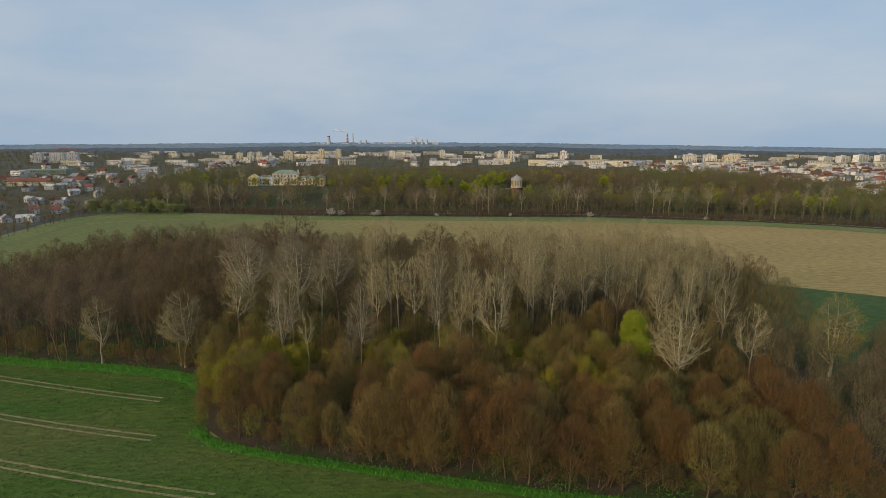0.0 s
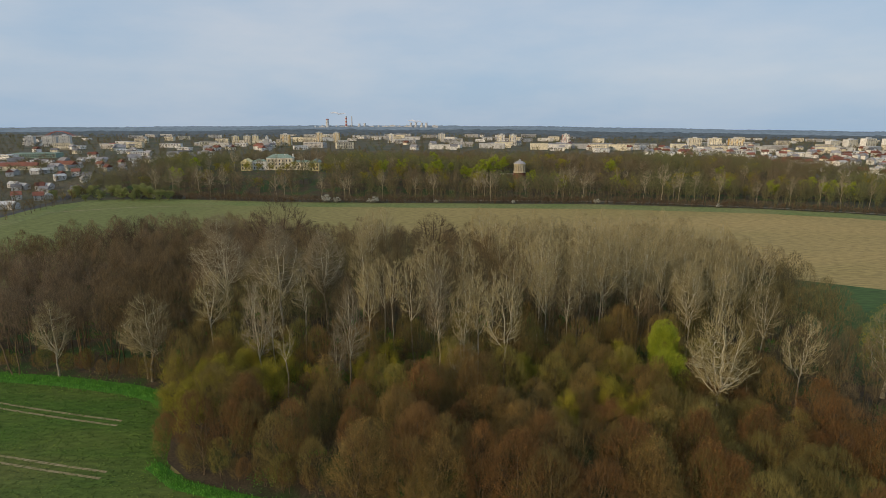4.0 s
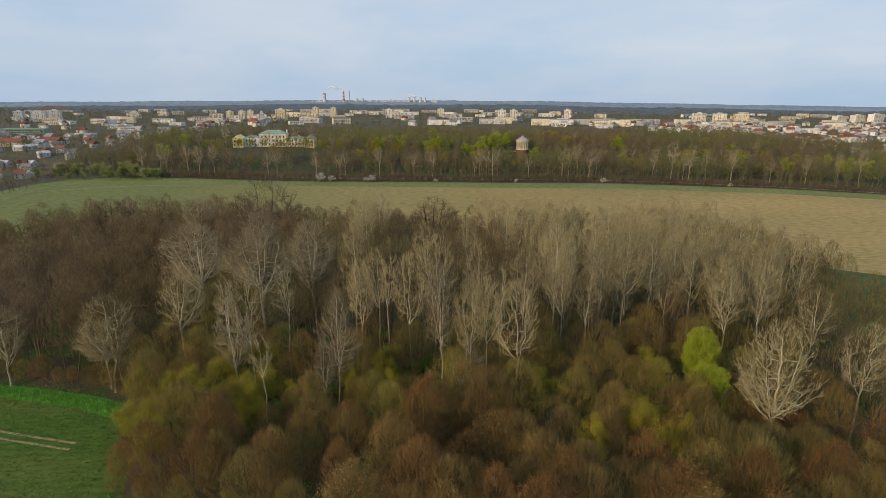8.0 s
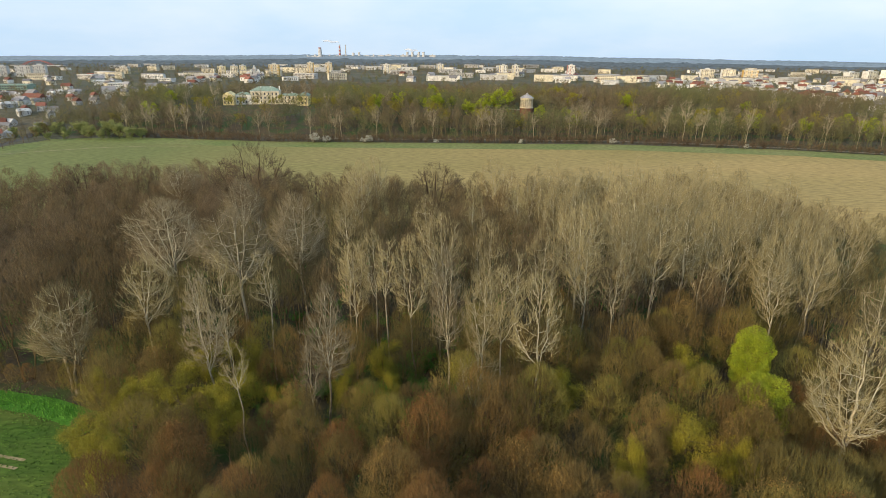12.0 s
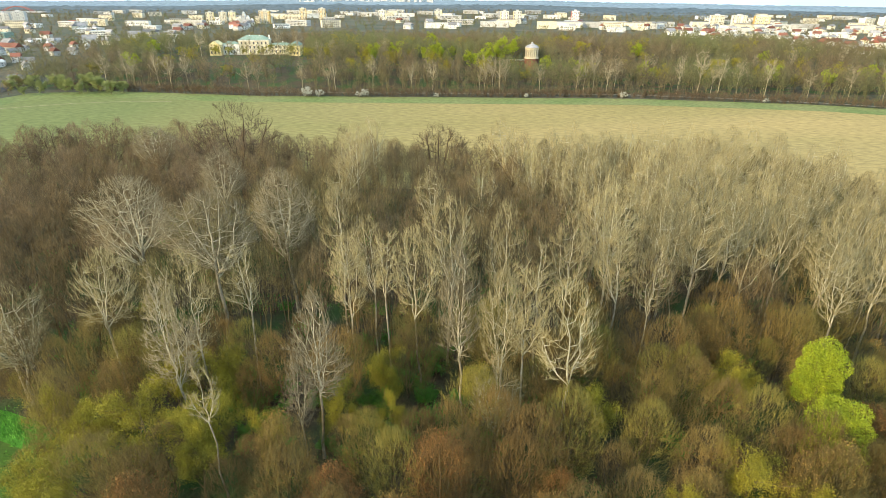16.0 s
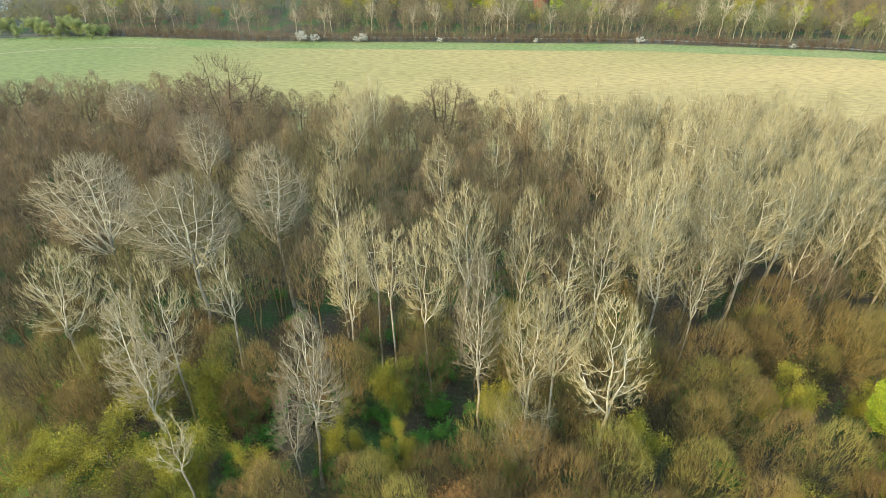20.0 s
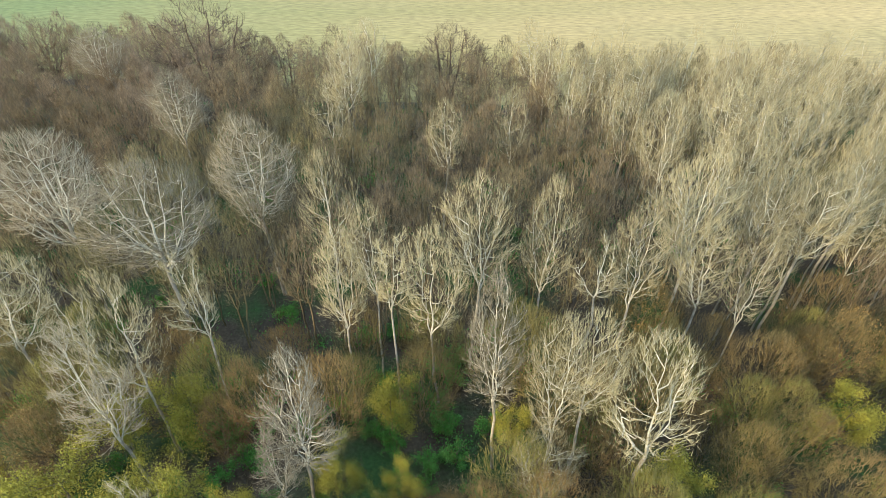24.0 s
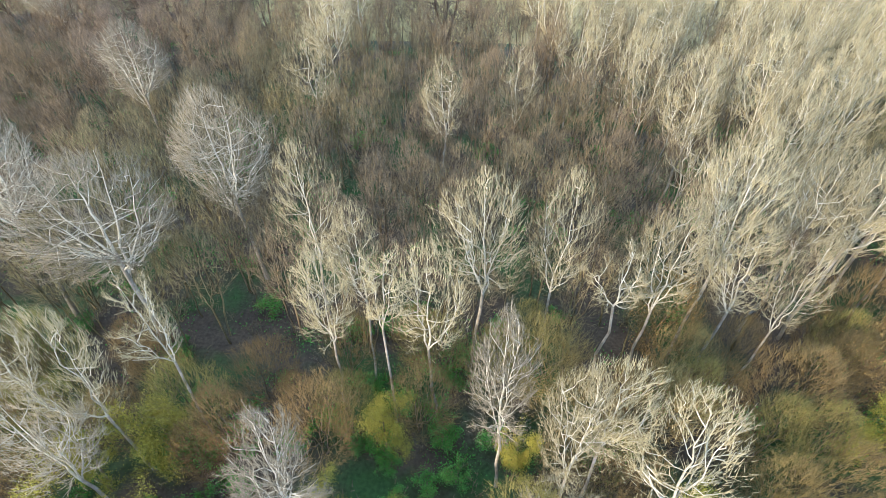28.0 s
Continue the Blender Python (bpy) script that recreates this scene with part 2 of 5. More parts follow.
def gable(x0, x1, y0, y1, z0, h, over=0.4):
    """A gabled roof with its ridge along x, eaves overhanging."""
    x0, x1, y0, y1, ym = x0 - over, x1 + over, y0 - over, y1 + over, (y0 + y1) / 2
    v = [(x0, y0, z0), (x1, y0, z0), (x1, y1, z0), (x0, y1, z0), (x0, ym, z0 + h), (x1, ym, z0 + h)]
    return v, [(0, 1, 5, 4), (2, 3, 4, 5), (1, 2, 5), (3, 0, 4), (3, 2, 1, 0)]


def hip(x0, x1, y0, y1, z0, h, over=0.4):
    x0, x1, y0, y1, ym = x0 - over, x1 + over, y0 - over, y1 + over, (y0 + y1) / 2
    d = min((y1 - y0) / 2, (x1 - x0) * 0.45)
    v = [(x0, y0, z0), (x1, y0, z0), (x1, y1, z0), (x0, y1, z0), (x0 + d, ym, z0 + h), (x1 - d, ym, z0 + h)]
    return v, [(0, 1, 5, 4), (2, 3, 4, 5), (1, 2, 5), (3, 0, 4), (3, 2, 1, 0)]


def lathe(profile, n=24):
    """A turned body from (radius, height) pairs."""
    v, f = [], []
    for r, z in profile:
        v += [(r * math.cos(2 * math.pi * i / n), r * math.sin(2 * math.pi * i / n), z) for i in range(n)]
    for k in range(len(profile) - 1):
        f += [(k * n + i, k * n + (i + 1) % n, (k + 1) * n + (i + 1) % n, (k + 1) * n + i) for i in range(n)]
    f += [tuple(range(n))[::-1], tuple(range((len(profile) - 1) * n, len(profile) * n))]
    return v, f


def land(x, y):
    """Height of the ground: flood plain, the river scarp under the park, the town's terrace, the rise to the far woods."""
    step = min(max((y - 478 - 18 * math.sin(x * 0.013)) / 75, 0), 1)
    t = step * step * (3 - 2 * step)
    side = min(max((abs(x + 20) - 330) / 200, 0), 1)
    far = min(max((y - 1700) / 3000, 0), 1)
    flank = min(max((abs(x) / max(y, 1) - 0.2) / 0.6, 0), 1)
    return t * (11 - 6 * side) + far * 26 * (1 - flank)


# ---- trees ----
class Branches:
    """Collects tapered limbs (many-sided tubes) and twigs (three-sided spikes)."""

    def __init__(self, seed):
        self.rng = np.random.default_rng(seed)
        self.v, self.t, self.tv, self.tt, self.lv, self.lt = [], [], [], [], [], []
        self.limbs, self.branch = [], None

    def tube(self, pts, radii, n):
        base = len(self.v)
        pts = [np.asarray(p, float) for p in pts]
        for i, p in enumerate(pts):
            d = pts[min(i + 1, len(pts) - 1)] - pts[max(i - 1, 0)]
            d /= np.linalg.norm(d) + 1e-9
            a = np.cross(d, (0.3, 1, 0.1) if abs(d[2]) > 0.7 else (0, 0, 1))
            a /= np.linalg.norm(a) + 1e-9
            b = np.cross(d, a)
            for k in range(n):
                w = 2 * math.pi * k / n
                self.v.append(p + radii[i] * (math.cos(w) * a + math.sin(w) * b))
        for i in range(len(pts) - 1):
            for k in range(n):
                p, q = base + i * n + k, base + i * n + (k + 1) % n
                self.t += [(p, q, q + n), (p, q + n, p + n)]

    def spikes(self, p, d, r):
        """Twigs from points p along d (arrays), r thick at the foot."""
        m = len(p)
        if not m:
            return
        u = d / (np.linalg.norm(d, axis=1, keepdims=True) + 1e-9)
        a = np.cross(u, self.rng.normal(size=(m, 3)))
        a /= np.linalg.norm(a, axis=1, keepdims=True) + 1e-9
        b = np.cross(u, a)
        r = np.broadcast_to(np.asarray(r, float), (m,))[:, None]
        base = sum(len(q) for q in self.tv)
        self.tv.append(np.stack([p + r * a, p + r * (-0.5 * a + 0.87 * b), p + r * (-0.5 * a - 0.87 * b), p + d], 1).reshape(-1, 3))
        i = base + 4 * np.arange(m)[:, None]
        self.tt.append(np.stack([i + [0, 1, 3], i + [1, 2, 3], i + [2, 0, 3]], 1).reshape(-1, 3))

    def leaves(self, p, size):
        """Small folded leaf sprays round points p."""
        m = len(p)
        a = self.rng.normal(size=(m, 3))
        a /= np.linalg.norm(a, axis=1, keepdims=True)
        b = np.cross(a, self.rng.normal(size=(m, 3)))
        b /= np.linalg.norm(b, axis=1, keepdims=True)
        c = np.cross(a, b)
        s = size * self.rng.uniform(0.6, 1.4, (m, 1))
        base = sum(len(q) for q in self.lv)
        self.lv.append(np.stack([p - s * a, p + s * 0.55 * b + s * 0.15 * c, p + s * a, p - s * 0.55 * b + s * 0.15 * c], 1).reshape(-1, 3))
        i = base + 4 * np.arange(m)[:, None]
        self.lt.append(np.stack([i + [0, 1, 2], i + [0, 2, 3]], 1).reshape(-1, 3))

    def wood(self):
        return np.array(self.v), np.array(self.t, np.int32)

    def twigs(self):
        return np.concatenate(self.tv), np.concatenate(self.tt)

    def foliage(self):
        return np.concatenate(self.lv), np.concatenate(self.lt)


def bent(rng, a, b, lift, steps, wob):
    """A limb's line from a to b that first runs outward and then bends upward."""
    a, b = np.asarray(a, float), np.asarray(b, float)
    out = []
    for i in range(steps + 1):
        s = i / steps
        p = a + (b - a) * s
        p[2] -= lift * 4 * s * (1 - s)
        if 0 < i < steps:
            p += rng.normal(size=3) * wob
        out.append(p)
    return out


def grow(seed, height, radius, clear, limbs, subs, shoots, fine, thick=0.3, stems=1, lift=0.12, upright=0.9, twig=0.03, lean=0.04, vase=0.0, plain=0, stray=0.6, shell=0, fringe=0.03):
    """A bare broad-leaved tree about one origin. clear: share of the height below the crown; upright: how steeply twigs rise;
    vase: share of limbs that climb to the top like a fan; plain: 1 or 2 for trees that stay far off."""
    B = Branches(seed)
    rng = B.rng
    mid, half = height * (1 + clear) / 2, height * (1 - clear) / 2
    for s in range(stems):
        off = np.append(rng.normal(size=2) * (0.25 * radius if stems > 1 else 0), 0)
        tip = np.append(rng.normal(size=2) * height * lean + off[:2] * 1.8, height * rng.uniform(0.74, 0.86))
        axis = bent(rng, off * 0.4, tip, 0, 6, 0.012 * height)
        rad = [thick * (1 - 0.85 * i / 6) for i in range(7)]
        rad[0] *= 1.25
        if plain:
            B.tube([axis[0], axis[3], axis[6]], [rad[0], rad[3], rad[6]], 3)
        else:
            B.tube(axis, rad, 6 if thick > 0.2 else 5)
        n1 = max(3, limbs // stems)
        turn = rng.uniform(0, 6.28)
        for i in range(n1):
            fan = rng.uniform() < vase
            low, high = (clear * 0.88, 0.66) if fan else (clear * 0.95, 0.80)
            s0 = low + (high - low) * (i + rng.uniform(0.1, 0.9)) / n1
            k = s0 / 0.8 * 6
            j = min(int(k), 5)
            start = axis[j] + (axis[j + 1] - axis[j]) * (k - j)
            az = turn + i * 2.4 + rng.normal() * 0.3
            if fan:
                up = rng.uniform(0.2, 1.0)
                out, z1 = radius * math.sqrt(1 - up * up * 0.96) * rng.uniform(0.8, 1.05), height * (clear + (0.97 - clear) * up)
            else:
                up = rng.uniform(-0.25, 0.75) + 0.35 * (s0 - clear)
                reach = rng.uniform(0.75, 1.08)
                out, z1 = radius * math.sqrt(max(1 - up * up, 0.08)) * reach, mid + half * up * reach
            end = np.array([math.cos(az) * out + off[0], math.sin(az) * out + off[1], max(z1, start[2] + 0.10 * height * upright)])
            ln = np.linalg.norm(end - start)
            line = bent(rng, start, end, lift * ln * 0.5, 5, 0.02 * ln)
            r1 = thick * ((0.58 if fan else 0.48) - 0.30 * s0)
            if plain == 0:
                B.tube(line, [r1 * (1 - 0.8 * q / 5) for q in range(6)], 4)
            elif plain == 1:
                B.tube([line[0], line[2], line[5]], [r1, r1 * 0.7, r1 * 0.2], 3)
            else:
                B.spikes(np.array([line[0]]), np.array([line[5] - line[0]]), r1)
            for m in range(subs):
                s1 = 0.18 + 0.82 * (m + rng.uniform(0, 1)) / subs
                k = s1 * 5
                j = min(int(k), 4)
                p0 = line[j] + (line[j + 1] - line[j]) * (k - j)
                along = (line[j + 1] - line[j]) / (np.linalg.norm(line[j + 1] - line[j]) + 1e-9)
                dr = along * (1.1 - stray) + rng.normal(size=3) * stray + np.array((0, 0, 0.35 * upright))
                dr /= np.linalg.norm(dr)
                l2 = ln * rng.uniform(0.26, 0.46) * (1.15 - 0.5 * s1)
                p1 = p0 + dr * l2
                br = bent(rng, p0, p1, 0.08 * l2, 3, 0.035 * l2)
                r2 = max(r1 * (1 - 0.7 * s1) * 0.55, twig * 1.5)
                if plain:
                    B.spikes(np.array([p0]), np.array([p1 - p0]), r2)
                else:
                    B.tube(br, [r2, r2 * 0.75, r2 * 0.5, r2 * 0.22], 3)
                s2 = rng.uniform(0.1, 1.0, shoots)
                k = s2 * 3
                jj = np.minimum(k.astype(int), 2)
                ba = np.array(br)
                p2 = ba[jj] + (ba[jj + 1] - ba[jj]) * (k - jj)[:, None]
                d2 = dr * (1.1 - stray) + rng.normal(size=(shoots, 3)) * stray + np.array((0, 0, 0.25 * upright))
                d2 /= np.linalg.norm(d2, axis=1, keepdims=True)
                l3 = l2 * rng.uniform(0.3, 0.7, (shoots, 1))
                B.spikes(p2, d2 * l3, twig)
                if fine:
                    q = np.repeat(np.arange(shoots), fine)
                    s3 = rng.uniform(0.1, 0.95, (len(q), 1))
                    p3 = p2[q] + d2[q] * l3[q] * s3
                    d3 = d2[q] * (1.1 - stray) + rng.normal(size=(len(q), 3)) * stray * 1.1 + np.array((0, 0, 0.15 * upright))
                    d3 /= np.linalg.norm(d3, axis=1, keepdims=True)
                    B.spikes(p3, d3 * l3[q] * rng.uniform(0.35, 0.75, (len(q), 1)), twig * 0.62)
    if shell:
        # the outermost twigs, which give the crown its rounded outline
        up = rng.uniform(0.0, 1.0, shell)
        az = rng.uniform(0, 2 * math.pi, shell)
        lump = 0.86 + 0.16 * np.sin(az * 3 + seed) * np.sin(up * 7 + seed) + rng.normal(size=shell) * 0.05
        out = radius * np.sqrt(1 - up * up * 0.97) * lump
        z = height * (clear + (0.98 - clear) * up * (0.92 + 0.08 * lump))
        p = np.stack([np.cos(az) * out, np.sin(az) * out, z], 1)
        core = np.array((0, 0, height * (clear + 0.25 * (1 - clear))))
        d = (p - core) / np.linalg.norm(p - core, axis=1, keepdims=True) + rng.normal(size=(shell, 3)) * 0.32 + (0, 0, 0.2)
        ln = rng.uniform(0.12, 0.26, (shell, 1)) * radius
        B.spikes(p - d * ln * 0.8, d * ln, fringe)
    return B


def fork_tree(seed, height, radius, fork, mains=3, side=9, twigs=6, fine=4, hairs=2, thick=0.28, twig=0.02, widest=0.55, rise=0.6, stems=1, open_angle=1.0, stray=0.42, shell=0, solid=True):
    """A bare tree whose trunk forks at a share of its height into limbs that run outward and then climb,
    each limb with crooked side branches, branchlets and fine twigs, held inside a lumpy crown."""
    B = Branches(seed)
    rng = B.rng
    zf, span = fork * height, (1 - fork) * height
    ph = rng.uniform(0, 6.28, 4)

    def reach(az, u):
        """Crown radius at azimuth az and share u of the crown's height."""
        k = np.clip(u, 0, 1)
        k = np.where(k < widest, 0.5 * k / widest, 0.5 + 0.5 * (k - widest) / (1 - widest))
        lump = 0.93 + 0.10 * np.sin(2 * az + ph[0]) + 0.09 * np.sin(3 * az + 6 * u + ph[1]) + 0.05 * np.sin(7 * az + 9 * u + ph[2])
        return radius * lump * np.sin(math.pi * (0.12 + 0.86 * k)) ** 0.75

    def held(p, d):
        """Shortens twigs that would leave the crown."""
        e = p + d
        over = np.hypot(e[:, 0], e[:, 1]) / np.maximum(reach(np.arctan2(e[:, 1], e[:, 0]), (e[:, 2] - zf) / span), 0.1)
        top = np.maximum((e[:, 2] - zf) / span, 0)
        f = np.where((over > 1.04) | (top > 1.0), 0.5, 1.0)
        return d * f[:, None]

    def along(line, s):
        k = s * (len(line) - 1)
        j = np.minimum(k.astype(int), len(line) - 2)
        t = line[j + 1] - line[j]
        return line[j] + t * (k - j)[:, None], t / (np.linalg.norm(t, axis=1, keepdims=True) + 1e-9)

    def skin(az, u, share):
        r = reach(az, u) * share
        return np.stack([np.cos(az) * r, np.sin(az) * r, zf + span * u * (0.9 + 0.1 * share)], -1)

    B.limbs, B.branch = [], Branches(seed)
    for st in range(stems):
        foot = np.append(rng.normal(size=2) * (0.10 * radius if stems > 1 else 0.0), 0)
        head = np.append(foot[:2] * 2.2 + rng.normal(size=2) * 0.016 * height, zf)
        trunk = bent(rng, foot, head, 0, 4, 0.005 * height)
        B.tube(trunk, [thick * (1.3, 1.0, 0.92, 0.86, 0.8)[i] for i in range(5)], 7 if solid else 3)
        turn = rng.uniform(0, 6.28)
        for i in range(mains):
            az = turn + 6.283 * i / mains + rng.normal() * 0.3
            u = rng.uniform(0.84, 0.93) if i == 0 else rng.uniform(0.45 if mains < 8 else 0.2, 0.9)
            a = np.asarray(trunk[4]) + (0, 0, -0.025 * height * (i // 2) * (mains > 3))
            tip = skin(az, u, (rng.uniform(0.05, 0.35) if i == 0 else rng.uniform(0.55, 0.85)) * open_angle)
            out = math.hypot(tip[0], tip[1])
            ctrl = a * (0.5, 0.5, 1) + np.array([math.cos(az) * out * 0.7, math.sin(az) * out * 0.7, (tip[2] - a[2]) * rng.uniform(0.28, 0.44)])
            q = np.linspace(0, 1, 8)[:, None]
            line = (1 - q) ** 2 * a + 2 * q * (1 - q) * ctrl + q * q * tip
            ln = np.linalg.norm(tip - a)
            line[1:-1] += rng.normal(size=(6, 3)) * 0.012 * ln
            r0 = thick * (0.66 if i == 0 else rng.uniform(0.38, 0.56))
            limb = Branches(1) if solid else B
            limb.tube(line, [r0 * (1 - 0.88 * k / 7) for k in range(8)], 5 if solid else 3)
            if solid:
                B.limbs.append(limb)
            s1 = 0.08 + 0.92 * (np.arange(side) + rng.uniform(0.1, 0.9, side)) / side
            p1, t1 = along(line, s1)
            for m in range(side):
                w = az + rng.normal() * 0.75 + (m % 2 - 0.5) * 1.0
                up = min(max((p1[m][2] - zf) / span + rng.uniform(-0.08, 0.42) * rise + 0.06, -0.06), 0.99)
                end = skin(np.float64(w), np.float64(up), rng.uniform(0.72, 0.98))
                gap = end - p1[m]
                end = p1[m] + gap * min(1.0, 0.95 * radius / (np.linalg.norm(gap) + 1e-6))
                l2 = np.linalg.norm(end - p1[m]) + 1e-6
                q = np.linspace(0, 1, 5)[:, None]
                mid = p1[m] + (end - p1[m]) * 0.5 - (0, 0, 0.10 * l2)
                br = (1 - q) ** 2 * p1[m] + 2 * q * (1 - q) * mid + q * q * end
                br[1:-1] += rng.normal(size=(3, 3)) * 0.05 * l2
                r2 = max(r0 * (1 - 0.75 * s1[m]) * 0.5, twig * 1.5)
                if solid:
                    B.branch.tube(br, [r2, r2 * 0.8, r2 * 0.6, r2 * 0.4, r2 * 0.2], 3)
                else:
                    B.spikes(br[[0, 2]], br[[2, 4]] - br[[0, 2]], np.array([r2, r2 * 0.6]))
                p, t = along(br, rng.uniform(0.15, 1.0, twigs))
                size, thin = np.full((twigs, 1), max(0.5 * l2, 0.16 * radius)), twig
                for level, count in enumerate((1, fine, hairs)):
                    if not count:
                        break
                    k = np.repeat(np.arange(len(p)), count)
                    base = p[k] + (t[k] * size[k] * rng.uniform(0.15, 0.98, (len(k), 1)) if level else 0)
                    outward = base - (0, 0, zf)
                    outward /= np.linalg.norm(outward, axis=1, keepdims=True) + 1e-6
                    dd = t[k] * 0.6 + outward * 0.4 + rng.normal(size=(len(k), 3)) * stray + (0, 0, rise * 0.25)
                    dd /= np.linalg.norm(dd, axis=1, keepdims=True)
                    dv = held(base, dd * size[k] * rng.uniform(0.5, 0.95, (len(k), 1)))
                    B.spikes(base, dv, thin)
                    size = np.linalg.norm(dv, axis=1, keepdims=True)
                    p, t, thin = base, dd, thin * 0.66
    if shell:
        # the outermost brush of upright twigs
        az, u = rng.uniform(0, 6.283, shell), rng.uniform(0.05, 1.0, shell) ** 0.8
        p = skin(az, u, rng.uniform(0.62, 1.0, shell))
        d = p - (0, 0, zf + 0.1 * span)
        d = d / (np.linalg.norm(d, axis=1, keepdims=True) + 1e-6) * 0.75 + rng.normal(size=(shell, 3)) * stray * 0.8 + (0, 0, 0.6 * rise)
        d *= rng.uniform(0.14, 0.30, (shell, 1)) * radius
        B.spikes(p - d * 0.85, d, twig * 0.8)
    return B


def leafed(seed, height, radius, clear, clumps, per, size, spread=0.8):
    """A small tree in new leaf: a branching frame with leaf sprays in clumps along its twigs."""
    B = grow(seed, height, radius, clear, 9, 4, 4, 0, thick=0.14, twig=0.025)
    rng = B.rng
    tips = B.tv[0][3::4] if len(B.tv) == 1 else np.concatenate([q[3::4] for q in B.tv])
    pick = tips[rng.integers(0, len(tips), clumps)]
    pts = np.repeat(pick, per, 0) + rng.normal(size=(clumps * per, 3)) * spread * (0.5, 0.5, 0.4)
    pts[:, 2] = np.maximum(pts[:, 2], 0.4)
    B.leaves(pts, size)
    return B


def tree_kind(name, B, bark, twig, label, category="tree", leaf=None, group=""):
    """The meshes of one kind of tree, ready to be set out."""
    kit = dict(name=name, label=label, category=category, group=group, parts=[])
    kit["parts"].append(("trunk", tri_mesh("trunk", *B.wood(), bark)))
    for limb in B.limbs:
        kit["parts"].append(("limb", tri_mesh("limb", *limb.wood(), bark)))
    if B.branch and B.branch.v:
        kit["parts"].append(("branchwork", tri_mesh("branchwork", *B.branch.wood(), bark)))
    if leaf:
        kit["parts"].append(("branch_frame", tri_mesh("branch_frame", *B.twigs(), twig)))
        kit["parts"].append(("crown", tri_mesh("crown", *B.foliage(), leaf)))
    else:
        kit["parts"].append(("crown", tri_mesh("crown", *B.twigs(), twig)))
    return kit


def plant(kit, x, y, scale=1.0, turn=0.0, wide=1.0, tilt=(0.0, 0.0), label=""):
    e = empty(kit["name"], x, y, land(x, y) - 0.05)
    e.matrix_basis = pose(x, y, land(x, y) - 0.05, tilt[0], tilt[1], turn) @ Matrix.Diagonal((scale * wide, scale * wide, scale, 1))
    for nm, me in kit["parts"]:
        o = child(nm, me, e)
        if nm not in ("trunk", "limb"):
            o["kind"] = "stuff"
    return tagged(e, label or kit["label"], kit["category"], kit["group"])


def mass(name, sources, spots, mat, label, category, bark_too=True):
    """Many trees as one mesh: sources are (points, triangles) pairs, spots are (x, y, scale, turn, which)."""
    vs, ts, n = [], [], 0
    for x, y, s, turn, which in spots:
        v, t = sources[which % len(sources)]
        c, q = math.cos(turn), math.sin(turn)
        w = np.empty_like(v)
        w[:, 0] = (v[:, 0] * c - v[:, 1] * q) * s + x
        w[:, 1] = (v[:, 0] * q + v[:, 1] * c) * s + y
        w[:, 2] = v[:, 2] * s + land(x, y) - 0.05
        vs.append(w.astype(np.float32)), ts.append(t + n)
        n += len(v)
    return tagged(new(name, tri_mesh(name, np.concatenate(vs), np.concatenate(ts), mat)), label, category, kind="stuff")


def all_of(B, leaf=False):
    v1, t1 = B.wood()
    v2, t2 = B.twigs()
    return np.concatenate([v1, v2]), np.concatenate([t1, t2 + len(v1)])


def inside(x, y, poly):
    hit = False
    for (x0, y0), (x1, y1) in zip(poly, poly[1:] + poly[:1]):
        if (y0 > y) != (y1 > y) and x < (x1 - x0) * (y - y0) / (y1 - y0) + x0:
            hit = not hit
    return hit


def scatter(poly, gap, seed, keep=()):
    """Points about gap apart inside a polygon, clear of the circles (x, y, r) in keep."""
    rng = random.Random(seed)
    xs, ys = [p[0] for p in poly], [p[1] for p in poly]
    out = []
    y = min(ys)
    while y < max(ys):
        x = min(xs)
        while x < max(xs):
            px, py = x + rng.uniform(-0.45, 0.45) * gap, y + rng.uniform(-0.45, 0.45) * gap
            if inside(px, py, poly) and all((px - a) ** 2 + (py - b) ** 2 > r * r for a, b, r in keep):
                out.append((px, py))
            x += gap
        y += gap
    return out


def sheet(name, poly, z, mat, label, category="field"):
    me = mesh_of(name, [(x, y, z) for x, y in poly], [tuple(range(len(poly)))], mat)
    if me.polygons and me.polygons[0].normal.z < 0:
        me.flip_normals()
    return tagged(new(name, me), label, category, kind="structure")


def ribbon(line, width, z):
    v, f = [], []
    for i, (x, y) in enumerate(line):
        a, b = Vector(line[max(i - 1, 0)]), Vector(line[min(i + 1, len(line) - 1)])
        d = (b - a).normalized()
        v += [(x - d.y * width / 2, y + d.x * width / 2, land(x, y) + z), (x + d.y * width / 2, y - d.x * width / 2, land(x, y) + z)]
    f = [(2 * i, 2 * i + 1, 2 * i + 3, 2 * i + 2) for i in range(len(line) - 1)]
    return v, f


# ---- ground ----
gx = [-5200, -4000, -2800, -2000, -1500, -1100, -800] + list(range(-600, 601, 40)) + [800, 1100, 1500, 2000, 2800, 4000, 5200]
gy = [-700, -300, -100, 0, 100, 200, 300, 400, 440] + list(range(460, 620, 10)) + [650, 700, 800, 1000, 1300, 1700, 2200, 2700, 3300, 3900, 4600, 5400]
gv = [(x, y, land(x, y)) for y in gy for x in gx]
nx = len(gx)
gf = [(j * nx + i, j * nx + i + 1, (j + 1) * nx + i + 1, (j + 1) * nx + i) for j in range(len(gy) - 1) for i in range(nx - 1)]
tagged(new("ground", mesh_of("ground", gv, gf, M_LAND)), "open land between fields, park and town", "ground", kind="structure")

